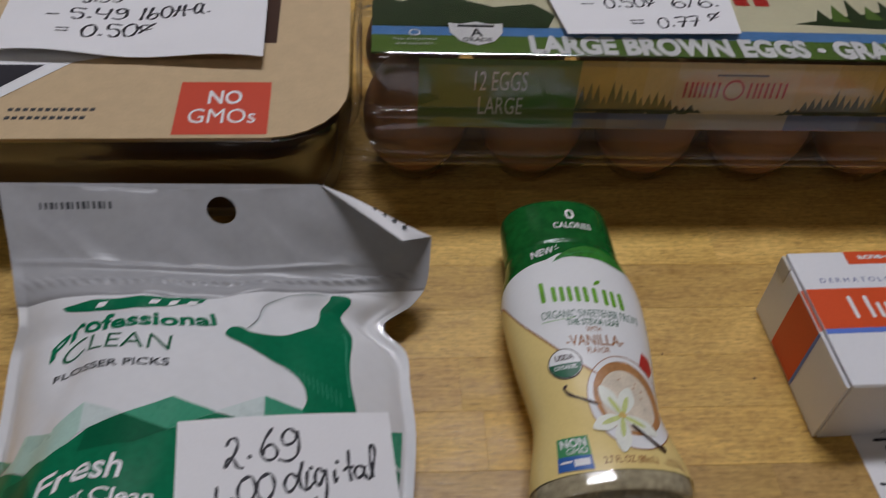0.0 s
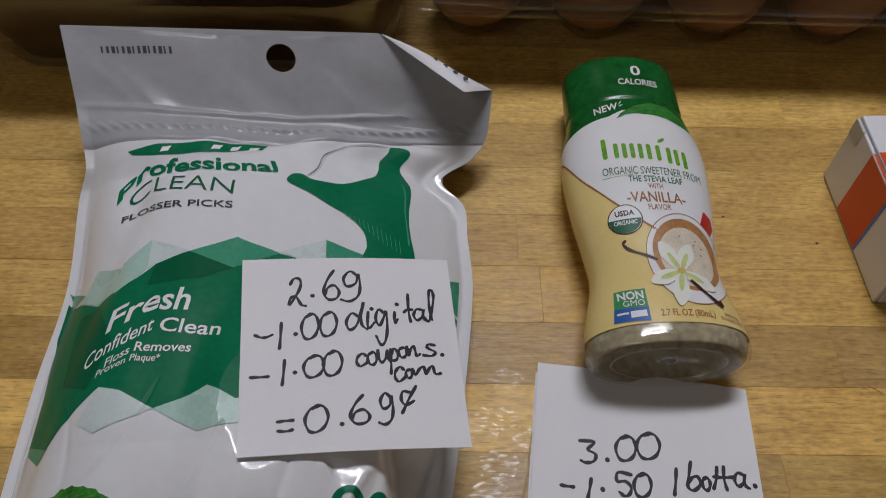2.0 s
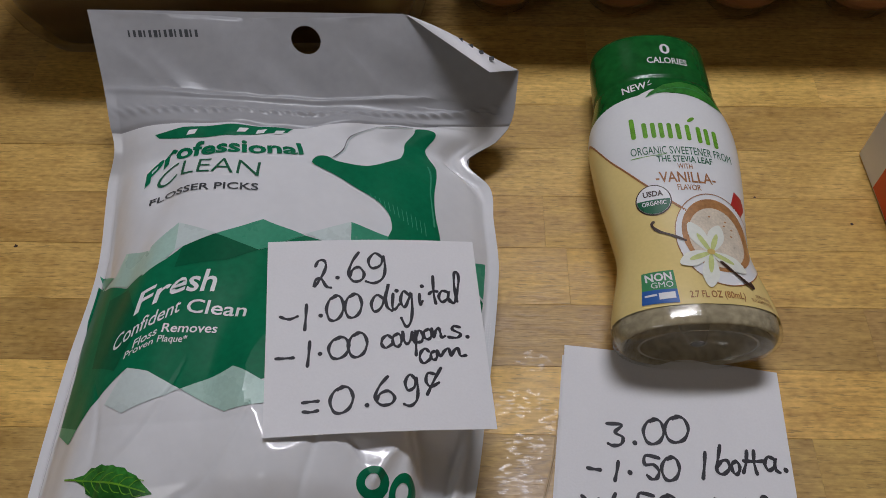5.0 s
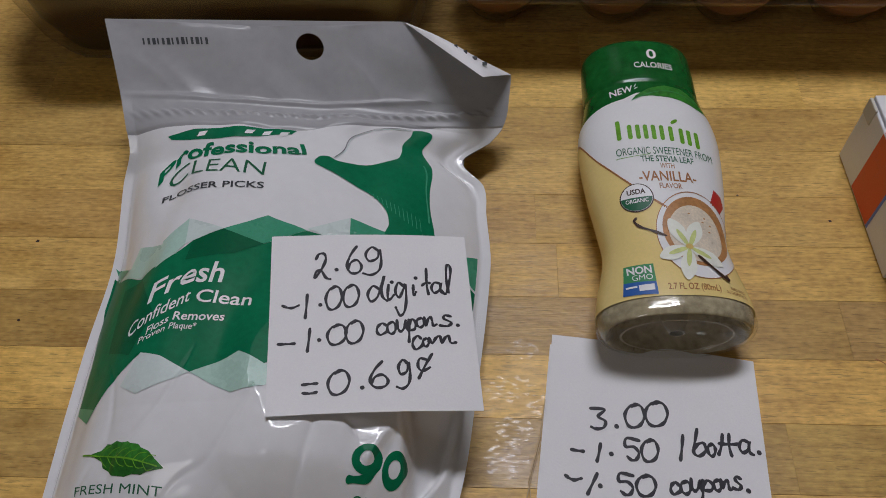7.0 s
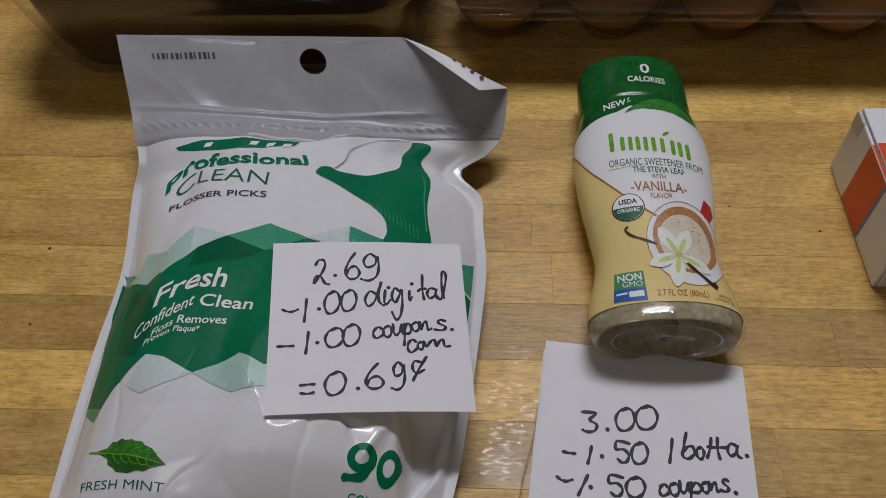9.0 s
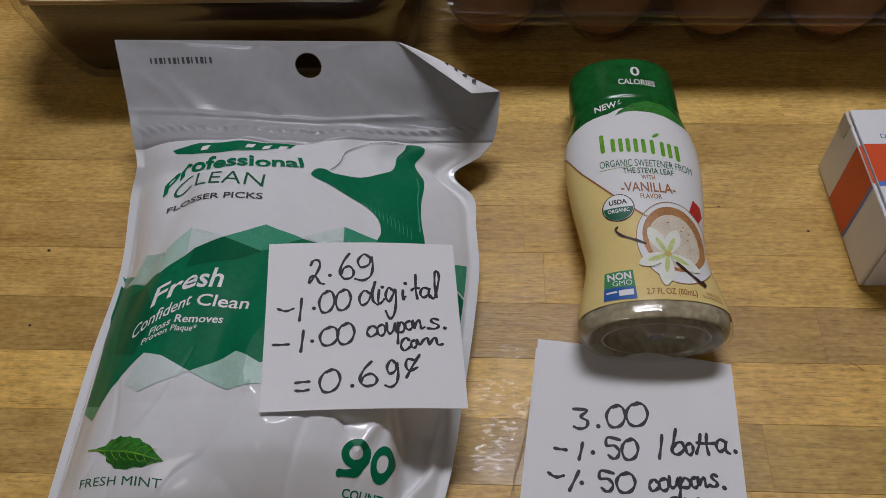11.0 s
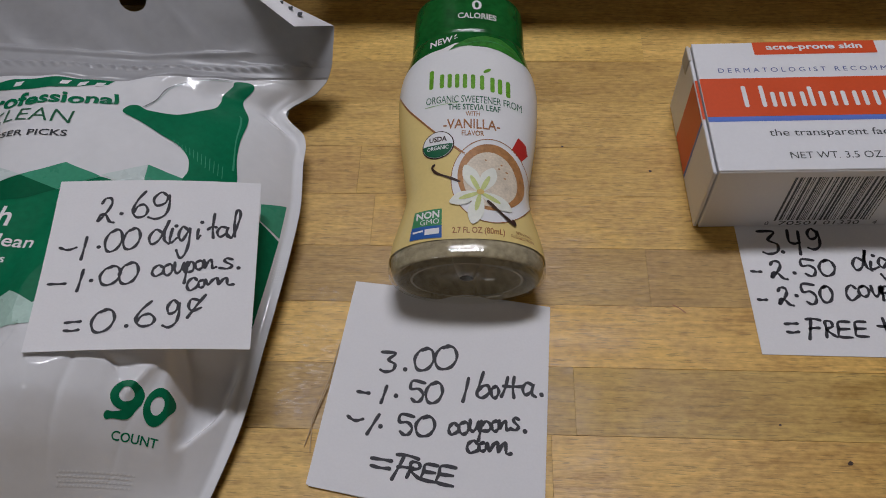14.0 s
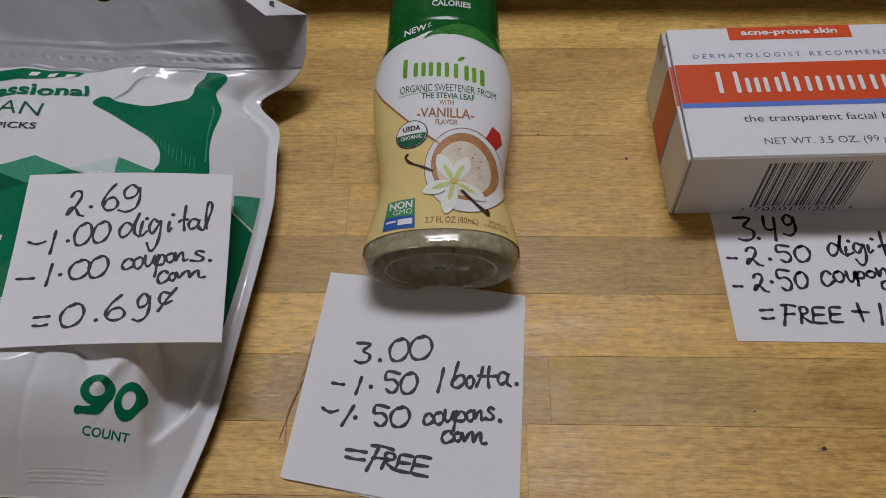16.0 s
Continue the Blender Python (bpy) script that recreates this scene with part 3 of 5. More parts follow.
def liquid_at(phi, k):
    s, r = keys(k, (0, 0.0084, 0.985), (0.25, 0.0040, 0.965), (0.38, 0.0016, 0.91), (0.48, 0.0030, 0.84), (0.64, 0.0085, 0.70), (0.8, 0.0105, 0.45), (1, 0.0110, 0.0))
    q = bottle_ring(phi, 0.0084)
    return (q[0] * r, s, 0.015 + (q[2] - 0.015) * r)


part("inner_base", grid_bm(liquid_at, 72, 24, -180, 180), CONTENT, BOTTLE, "domed clear base with brownish syrup behind", True)
# pale disc of sweetener, added to brighten the dark inside of the base
part("syrup", grid_bm(lambda phi, k: (lambda q: (q[0] * 0.97 * (1 - k), 0.0125 + 0.0012 * math.sin(k * 3.0), 0.015 + (q[2] - 0.015) * 0.97 * (1 - k)))(bottle_ring(phi, 0.0125)), 72, 10, -180, 180), SYRUP, BOTTLE, "pale sweetener disc added inside the bottle to catch light", True)
part("gate_mark", grid_bm(lambda a, k: (keys(k, (0, 0.0050), (0.5, 0.0040), (1, 0.0022))[0] * math.cos(a), 0.0108 - 0.0085 * k, 0.0150 + 0.8 * keys(k, (0, 0.0050), (0.5, 0.0040), (1, 0.0022))[0] * math.sin(a)), 28, 6, 0, 2 * math.pi), BOSS, BOTTLE, "moulded boss in the base", True)
part("base_rib", wrap(ring_bm(0.0, 0.0, 0.0118, 0.0123, 48, 0.60), lambda x, y: (x * 1.45, 0.0014, 0.0150 + y * 1.40), 1.0), BOSS, BOTTLE, "moulded rib in the base")


def on_b(name, bm, material, layer=1, label="", step=0.0012):
    return part(name, wrap(bm, on_bottle(layer), step), material, BOTTLE, label)


def mm(*pts):
    return [(x / 1000, y / 1000) for x, y in pts]


def tb(body, x0, x1, y0, y1, bold=0.0, slope=0.0, slant=0.0):
    """Lettering in millimetres, its line rising by slope."""
    bm = text_bm(body, x0 / 1000, y0 / 1000, (x1 - x0) / 1000, (y1 - y0) / 1000, bold, slant)
    for v in bm.verts:
        v.co.y += slope * (v.co.x - x0 / 1000)
    return bm


part("gold_line", grid_bm(lambda phi, k: bottle_ring(phi, cream_edge(phi) - 0.0002 + 0.0011 * k, 0.0001), 60, 2, -88, 0), BROWN_INK, BOTTLE, "brown border line")
on_b("leaf_print", poly_bm(mm((-6.8, 88.6), (-5, 91), (0, 94.5), (6, 96.3), (12, 95.8), (17, 92.5), (20.5, 86.8), (17, 87.2), (11, 89.4), (5, 90.6), (0, 90.7), (-4, 90.2))), LEAF, 1, "bright green leaf")
on_b("leaf_vein", stroke_bm(mm((-6.4, 88.9), (2, 92.6), (10, 93.2), (18, 89.5)), 0.00035), SEAL_GREEN, 2)
on_b("lettering", tb("0", 1.4, 5.0, 109.8, 115.0, 0.02), WHITE_INK)
on_b("lettering", tb("CALORIES", -3.8, 10.4, 105.2, 108.2, 0.018, -0.03), WHITE_INK)
on_b("lettering", tb("NEW", -13.6, -5.6, 91.9, 95.2, 0.018, 0.16), WHITE_INK)
on_b("dash", join(stroke_bm(mm((-5.0, 94.6), (-3.8, 95.2)), 0.0003), stroke_bm(mm((-4.9, 95.6), (-4.2, 97.0)), 0.0003)), WHITE_INK)
# brand mark as plain rounded bars
for x, y0, y1 in ((-12.6, 70.6, 79.6), (-8.9, 70.4, 77.0), (-6.2, 70.2, 76.8), (-3.6, 70.0, 76.6), (-0.9, 69.7, 76.4), (1.9, 69.4, 76.2), (5.0, 69.0, 75.8), (8.6, 68.2, 75.2), (11.2, 67.8, 74.8), (14.0, 67.0, 74.4)):
    on_b("brand_bar", poly_bm(rounded((x - 0.75) / 1000, (x + 0.75) / 1000, y0 / 1000, y1 / 1000, 0.0007, 3)), LIME)
on_b("brand_leaf", poly_bm(disc(0.0068, 0.0782, 0.0016, 0.0007, 16, turn=40)), LIME)
on_b("lettering", tb("ORGANIC SWEETENER FROM", -14.2, 18.6, 63.8, 67.0, 0.0, -0.045), DARK_GREEN_INK)
on_b("underline", stroke_bm(mm((-14.4, 62.6), (-9, 62.9), (-3.6, 63.3)), 0.00022), LIME)
on_b("lettering", tb("THE STEVIA LEAF", -6.6, 11.2, 60.2, 62.8, 0.014, -0.04), DARK_GREEN_INK)
on_b("lettering", tb("WITH", -0.6, 4.2, 57.2, 59.3, 0.01, -0.03), BROWN_INK)
on_b("lettering", tb("-VANILLA-", -8.0, 10.9, 52.0, 56.2, 0.012, -0.03), BROWN_INK)
on_b("lettering", tb("FLAVOR", -1.8, 5.6, 48.8, 51.0, 0.01, -0.02), BROWN_INK)
# coffee cup picture
cup = on_b("cup_print", poly_bm(disc(0.0080, 0.0312, 0.0130, 0.0163, 48)), SLEEVE_WHITE, 1, "printed coffee cup with a vanilla flower")
on_b("cup_outline", ring_bm(0.0080, 0.0312, 0.01290, 0.01315, 60, 1.25), BROWN_INK, 2)
on_b("coffee", poly_bm(disc(0.0078, 0.0325, 0.0108, 0.0130, 44)), COFFEE, 2)
on_b("foam", poly_bm(disc(0.0074, 0.0314, 0.0086, 0.0106, 40)), FOAM, 3)
for fx, fy in ((11.0, 37.4), (12.6, 35.0), (10.2, 35.8), (12.0, 32.6), (6.0, 38.6)):
    on_b("coffee_fleck", poly_bm(disc(fx / 1000, fy / 1000, 0.0004, 0.0003, 8)), COFFEE, 4)
on_b("cup_handle", poly_bm(mm((14.6, 44.9), (17.0, 51.0), (19.6, 49.6), (20.2, 46.0), (17.9, 42.0))), RED, 1, "red cup handle")
for ang, ln in ((115, 11.6), (66, 10.8), (-30, 11.2), (-101, 12.2), (201, 10.2)):
    c, s_ = math.cos(radians(ang)), math.sin(radians(ang))
    rim = [(ln * f, w) for f, w in ((0, 0.3), (0.30, 1.9), (0.62, 2.5), (0.88, 1.4), (1, 0), (0.88, -1.4), (0.62, -2.5), (0.30, -1.9), (0, -0.3))]
    on_b("petal", poly_bm(smooth_loop([(0.0042 + (a * c - w * s_) / 1000, 0.0258 + (a * s_ + w * c) / 1000) for a, w in rim], 3)), PETAL, 5)
    on_b("petal_heart", poly_bm(disc(0.0042 + c * 0.0038, 0.0258 + s_ * 0.0038, 0.0034, 0.0008, 16, turn=ang)), PETAL_TIP, 6)
on_b("flower_heart", poly_bm(disc(0.0042, 0.0260, 0.0012, 0.0010, 16)), LABEL_SKY, 7)
on_b("vanilla_bean", stroke_bm(mm((-10.6, 37.6), (-11.2, 36.4), (-9.6, 34.2), (-6, 32.2), (-2.4, 30.2)), 0.0009), DARK_BROWN, 3)
on_b("vanilla_bean", stroke_bm(mm((6.6, 22.6), (10, 19.2), (13.2, 16.2), (14.6, 15.0), (14.2, 16.6)), 0.0010), DARK_BROWN, 6)
# seals
on_b("seal_rim", poly_bm(disc(-0.0095, 0.0456, 0.0053, 0.0057, 40)), DARK_BROWN, 2, "round black and white seal")
on_b("seal_field", poly_bm(disc(-0.0095, 0.0456, 0.0049, 0.0053, 40)), WHITE_INK, 3)
on_b("seal_half", poly_bm(disc(-0.0095, 0.0456, 0.0048, 0.0052, 24, 180, 360)), DARK_GREEN_INK, 4, "green lower half")
on_b("lettering", tb("USDA", -12.4, -6.6, 46.8, 48.9, 0.03), DARK_BROWN, 4)
on_b("lettering", tb("ORGANIC", -13.0, -6.0, 43.4, 45.0, 0.02), WHITE_INK, 5)
on_b("badge_top", poly_bm(mm((-17.0, 14.6), (-7.6, 13.9), (-7.7, 20.3), (-16.3, 20.6))), SEAL_GREEN, 2, "green half of a square badge")
on_b("badge_foot", poly_bm(mm((-17.6, 9.9), (-7.5, 9.2), (-7.6, 13.9), (-17.0, 14.6))), SEAL_BLUE, 2, "blue half of a square badge")
on_b("lettering", tb("NON", -15.6, -8.4, 17.2, 20.0, 0.03, -0.04), WHITE_INK, 3)
on_b("lettering", tb("GMO", -14.4, -8.4, 14.9, 16.9, 0.0, -0.04), WHITE_INK, 3)
on_b("badge_bar", join(bar(-0.0165, -0.0133, 0.0122, 0.0129), bar(-0.0128, -0.0083, 0.0108, 0.0130)), WHITE_INK, 3)
on_b("lettering", tb("2.7 FL OZ (80mL)", -4.4, 11.8, 9.9, 13.0, 0.016, 0.0), BROWN_INK)
on_b("lettering", tb("SERVING", 15.2, 20.0, 12.0, 13.1, 0.0, -0.05), BROWN_INK)
on_b("lettering", tb("SUGGESTION", 13.6, 20.8, 10.5, 11.6, 0.0, -0.05), BROWN_INK)


# ---------------------------------------------------------------- print on the pouch
def on_p(name, bm, material, layer=1, label="", step=0.0013):
    return part(name, wrap(bm, on_pouch(layer), step), material, POUCH, label)


def sag(bm, xk, slope):
    """Lets a line of print slip down where the film turns over the side."""
    for v in bm.verts:
        v.co.y -= slope * max(0.0, xk / 1000 - v.co.x)
    return bm


on_p("green_field", poly_bm(mm((-69.1, 92.9), (-62, 87.2), (-48.4, 81.6), (-36.3, 87.1), (-31.8, 91.8), (-21.9, 95.7), (-6.9, 90.7), (7.4, 95.2), (13.8, 93.8), (22, 94.6), (34, 97), (48, 90), (59, 92), (66.5, 88),
                                (66, 51), (50, 56), (36, 48), (18, 54), (5.3, 49.1), (-4, 53.2), (-18.6, 47.7), (-29.5, 52.6), (-36.4, 53.9), (-42.4, 49.5), (-47, 45.5), (-51.1, 40.6), (-62.1, 45.7), (-62.6, 59.4), (-66, 70), (-68.9, 81.3))), FILM_GREEN, 1, "deep green printed field of facets")
on_p("green_facet", poly_bm(mm((-21.9, 95.7), (-7.6, 101.4), (7.4, 95.2), (-6.9, 90.7))), FILM_MID, 2)
on_p("green_facet", poly_bm(mm((21.2, 101.9), (34.4, 98.6), (34, 96.9), (22, 94.6))), FILM_MID, 2)
on_p("green_facet", poly_bm(mm((59, 98), (66.5, 101.2), (66.5, 89), (60, 92))), FILM_MID, 2)
on_p("green_facet", poly_bm(mm((-69.8, 96.6), (-57.6, 88.6), (-64, 88))), FILM_MID, 2)
on_p("green_facet", poly_bm(mm((-51.1, 40.6), (-62.1, 45.7), (-61.9, 43.3), (-53.8, 37.2))), FILM_MID, 2)
on_p("green_facet", poly_bm(mm((-31.8, 91.8), (-21.9, 95.7), (-6.9, 90.7), (-16, 86.5), (-32, 84.5))), FILM_DEEP, 2)
on_p("green_facet", poly_bm(mm((-55, 80), (-47, 80.6), (-36, 66), (-41, 54), (-52, 58))), FILM_DEEP, 2)
on_p("grey_facet", poly_bm(mm((-55.1, 95.8), (-43.7, 92.5), (-42.3, 83.5), (-48.6, 82), (-61.9, 87.2), (-56.6, 88.5))), FILM_PALE, 2)
on_p("grey_facet", poly_bm(mm((-43.9, 93.8), (-35.7, 100.9), (-34.2, 90.6), (-36.3, 87.1), (-42.3, 82.7))), FILM_PALE, 2)
on_p("grey_facet", poly_bm(mm((-35.7, 100.9), (-21.9, 95.9), (-31.8, 91.8), (-34.2, 90.6))), FILM_GREY, 2)
on_p("grey_facet", poly_bm(mm((7.4, 95.8), (21.2, 101.9), (22, 94.6), (13.8, 93.8))), FILM_GREY, 2)
on_p("grey_facet", poly_bm(mm((-36.4, 53.9), (-29.5, 52.6), (-18.6, 47.7), (-34.5, 41.4), (-41.3, 44.9))), FILM_GREY, 2)
on_p("grey_facet", poly_bm(mm((-18.6, 47.7), (-4, 53.2), (5.3, 49.1), (14, 46), (7.3, 41.9), (-3, 39.8))), FILM_PALE, 2)
on_p("brand_block", poly_bm(mm((-53, 137.6), (-41.6, 139.4), (0.2, 139.6), (-0.8, 137.6), (-21, 134.9), (-43, 135.4), (-51.2, 136.3))), FILM_GREEN, 1, "dark green slanted brand block")
for x in (-40, -20, -13, -6):
    on_p("brand_notch", poly_bm(mm((x, 136.2), (x + 3.2, 136.6), (x + 4.2, 138.4), (x + 0.8, 138.0))), WHITE_INK, 2)
for k in range(14):
    x, y = -59.7 + 1.72 * k, 179.3 + 0.02 * k
    on_p("brand_bar", bar(x / 1000, (x + 0.6 + 0.3 * (k % 3)) / 1000, y / 1000, (y + 2.7) / 1000), GREY_INK, 1)
on_p("lettering", sag(tb("Professional", -53.0, 3.6, 128.6, 134.2, 0.03, -0.012), -44.5, 1.1), FILM_GREEN, 2)
on_p("lettering", sag(tb("CLEAN", -48.5, -10.5, 122.6, 128.8, -0.008, -0.15), -41, 0.7), DARK_GREEN_INK, 2)
on_p("lettering", sag(tb("FLOSSER PICKS", -50, -10.2, 113.5, 116.1, 0.015, -0.052), -44, 0.3), GREY_INK, 2)
on_p("lettering", sag(tb("Fresh", -39.5, -16.5, 75.9, 83.2, 0.016), -27.5, 0.58), WHITE_INK, 3)
on_p("lettering", sag(tb("Confident", -44, -25.4, 69.7, 74.2, 0.008), -25.5, 0.56), WHITE_INK, 3)
on_p("lettering", tb("Clean", -23.4, -4.8, 69.5, 73.7, 0.012, -0.06), WHITE_INK, 3)
on_p("lettering", sag(tb("Floss", -36.5, -30.2, 63.6, 66.2, 0.01), -29, 0.6), WHITE_INK, 3)
on_p("lettering", tb("Removes", -28.9, -12.3, 63.6, 66.3, 0.014), WHITE_INK, 3)
on_p("lettering", sag(tb("Proven Plaque*", -38.5, -20.6, 60.2, 62.9, 0.008), -29, 0.45), WHITE_INK, 3)
on_p("floss_pick_print", poly_bm(smooth_loop(mm((7.4, 122.9), (8.5, 126.6), (12.1, 126.6), (16.5, 124.3), (26, 125), (36.9, 130.4), (43.0, 134.2), (45.4, 137.2), (43.6, 141.2), (40.6, 144.2), (44.3, 145.0), (49.4, 143.2), (53.2, 140.0),
                                     (53.8, 135.4), (50.9, 128.2), (49.6, 115.8), (49.6, 109.2), (50.6, 102.4), (50.4, 97), (34.6, 97), (34.5, 102.2), (33.3, 107.3), (29.1, 112), (22.6, 114.9), (15, 118.9)))), FILM_GREEN, 3, "printed green floss pick")
for k in range(13):
    x, y = 27.4 + 1.5 * k, 113.6 - 0.62 * k
    on_p("grip_line", stroke_bm(mm((x, y), (x + 0.5, y - 1.2 - 0.42 * min(k, 8))), 0.00022, 2), FILM_MID, 4)
on_p("pick_shine", stroke_bm(mm((48.4, 130), (48.4, 118), (48.8, 106)), 0.0006), FILM_MID, 4)
on_p("floss_print", stroke_bm(mm((14.6, 126.2), (20.6, 132.5), (27.7, 140.5), (30.3, 142.2), (39.6, 144.3)), 0.0003), FILM_GREY, 2)
on_p("floss_print", stroke_bm(mm((14.0, 126.2), (20.0, 132.6), (27.2, 140.9), (29.9, 142.7), (39.3, 144.8)), 0.00022), GREY_INK, 2)
LEAF_RIM = tuple((-19.1 + (x + 19.6) * 0.93, y - 0.3) for x, y in ((-49.6, 26.3), (-45.8, 26.7), (-43.4, 28.1), (-41.8, 27.7), (-39.4, 28.3), (-38, 27.7), (-35, 27.5), (-33.6, 26.7), (-30.4, 26.1), (-29.2, 25.1), (-26, 23.9), (-23.4, 21.9), (-19.6, 19.5), (-25.4, 19.0), (-27.4, 18.4), (-30.4, 18.8), (-33.4, 18.4), (-35.8, 18.8), (-38.8, 19.3), (-40.4, 20.5), (-43.2, 21.7), (-44, 23.3), (-46, 25.2)))
on_p("mint_leaf_print", poly_bm(mm(*LEAF_RIM)), LEAF, 1, "printed mint leaf")
on_p("leaf_half", poly_bm(mm((-46, 25.2), (-38, 23.4), (-30, 21.6), (-20.4, 19.4), *LEAF_RIM[13:])), LEAF_DARK, 2, "darker lower half of the leaf")
on_p("leaf_vein", stroke_bm(mm((-50.6, 26.4), (-40.4, 24.2), (-31.4, 22.2), (-21.4, 19.7)), 0.0004), LIME, 3)
for k in range(6):
    x, y = -43.5 + 3.4 * k, 24.9 - 0.78 * k
    on_p("leaf_vein", stroke_bm(mm((x, y), (x + 2.0, y + 1.4), (x + 4.2, y + 2.0 - 0.15 * k)), 0.00022, 3), LIME, 3)
    on_p("leaf_vein", stroke_bm(mm((x, y), (x + 1.8, y - 2.0), (x + 4.0, y - 3.6 + 0.35 * k)), 0.00022, 3), LIME, 3)
on_p("lettering", tb("FRESH MINT", -51.5, -18.6, 16.8, 18.9, 0.0, -0.112), DARK_GREEN_INK, 1)
on_p("lettering", join(ring_bm(0.0425, 0.0230, 0.0021, 0.0045, 40, 0.84), stroke_bm(mm((45.9, 22.8), (45.4, 20.6), (43.2, 18.4), (38.6, 17.7)), 0.0022)), FILM_GREEN, 2, "numeral nine", 0.0008)
on_p("lettering", ring_bm(0.0509, 0.0221, 0.0017, 0.0035, 40, 1.42), FILM_GREEN, 2, "numeral nought", 0.0008)
on_p("lettering", tb("COUNT", 40.8, 53.4, 12.8, 14.8, 0.015, 0.01), FILM_GREEN, 1)
# pressed dots of the seals, their glints painted as white diamonds
seal_dots = bmesh.new()
for i in range(18):
    for j in range(4):
        x, y = 26 + 1.3 * i + 0.65 * (j % 2), 3.2 + 0.9 * j + 0.06 * i
        seal_dots.faces.new([seal_dots.verts.new((p[0], p[1], 0)) for p in mm((x - 0.45, y), (x, y - 0.3), (x + 0.45, y), (x, y + 0.3))])
for i in range(5):
    for j in range(9):
        x, y = 66.6 + 0.8 * i, 74 + 0.95 * j
        seal_dots.faces.new([seal_dots.verts.new((p[0], p[1], 0)) for p in mm((x - 0.25, y), (x, y - 0.35), (x + 0.25, y), (x, y + 0.35))])
tagged(on_p("seal_pattern", seal_dots, WHITE_INK, 2, "dotted heat seal, its glints painted white"), kind="stuff")
fa, fc, fb = (Vector(pouch_front(40.5 / 71.5, 0.988, 0.0004)), Vector(pouch_front(0.998, 0.9185, 0.0004)), Vector((0.001, 0.0565, 0.0425)))
f0 = Vector(pouch_front(0.46, 0.998, 0.0004))
part("folded_corner", grid_bm(lambda u, v: (f0.lerp(fc, v) * (1 - u) + (f0.lerp(fb, min(1, v * 1.25)) if v < 0.8 else fb.lerp(fc, (v - 0.8) * 5)) * u) + Vector((0, 0, 0.003 * math.sin(math.pi * u) * math.sin(math.pi * v))), 10, 20), PAPER, POUCH, "folded top corner showing its white back", True)
for x in (0.0, 0.2, 0.4, 0.6):
    p0, p1 = f0.lerp(fc, 0.50 + x * 0.5), f0.lerp(fb, min(1, 0.62 + x * 0.55))
    q = p0.lerp(p1, 0.55) + Vector((0, -0.0004, 0.0028))
    part("brand_bar", poly_bm([(q.x - 0.0007, q.y - 0.0006), (q.x + 0.0009, q.y - 0.0008), (q.x + 0.0012, q.y + 0.0010), (q.x - 0.0004, q.y + 0.0012)]), GREY_INK, POUCH).location.z = q.z

# ---------------------------------------------------------------- soap carton
BOX = thing("soap_carton", pose(0.1245, -0.027, 0.0004, 0, 0, -11.2), "white and orange printed carton for a soap bar, closed", "carton")
BL, BD, BH = 0.0885, 0.0575, 0.031
part("carton_body", box_bm(0.0014, BL, 0, BD, 0, BH - 0.0004, 0.0006, 3), CARD, BOX, "white board box")
part("top_panel", box_bm(0.0013, BL, 0.0004, BD - 0.0004, BH - 0.0006, BH, 0.0002, 1), CARD, BOX, "printed top panel")
part("tuck_flap", box_bm(-0.0002, 0.0010, 0.0003, BD - 0.0009, 0.0001, BH - 0.0009, 0.0003, 1), CARD, BOX, "end flap tucked into the box")
part("dust_flap", box_bm(-0.0006, 0.0004, BD - 0.0080, BD - 0.0010, BH - 0.0075, BH - 0.0004, 0.0002, 1), CARD_INSIDE, BOX, "bent edge of the end flap")


def on_top(name, bm, material, layer=1, label=""):
    return part(name, wrap(bm, lambda x, y: (x, y, BH + 0.00008 * layer), 1.0), material, BOX, label)


def on_front(name, bm, material, layer=1):
    return part(name, wrap(bm, lambda x, y: (x, -0.00008 * layer, y), 1.0), material, BOX)


on_top("orange_tab", poly_bm(mm((22.2, 51.0), (64.2, 51.0), (64.2, 57.0), (22.2, 57.0))), ORANGE, 1, "small orange tab")
on_top("orange_band", poly_bm(mm((1.4, 22.8), (88.4, 22.8), (88.4, 40.0), (1.4, 40.0))), ORANGE, 1, "broad orange band")
on_top("blue_line", poly_bm(mm((1.4, 20.7), (88.4, 20.7), (88.4, 22.8), (1.4, 22.8))), BLUE, 1, "blue line under the band")
part("flap_edge_band", wrap(poly_bm(mm((0.0, 22.6), (0.9, 22.6), (0.9, 40.1), (0.0, 40.1))), lambda x, y: (x, y, BH - 0.00080), 1.0), ORANGE, BOX)
part("end_band", wrap(poly_bm(mm((22.4, 0.8), (40.2, 0.8), (40.2, 29.6), (22.4, 29.6))), lambda x, y: (-0.00030, x, y), 1.0), ORANGE, BOX, "orange band over the end flap")
part("end_line", wrap(poly_bm(mm((21.0, 0.8), (22.4, 0.8), (22.4, 29.6), (21.0, 29.6))), lambda x, y: (-0.00030, x, y), 1.0), BLUE, BOX)
on_top("lettering", tb("acne-prone skin", 26.6, 59.6, 52.4, 55.9, 0.03), WHITE_INK, 2)
spaced = "D E R M A T O L O G I S T   R E C O M M E N D E D"
on_top("lettering", tb(spaced, 8.4, 80.4, 42.7, 44.8, 0.0), NAVY_INK, 1)
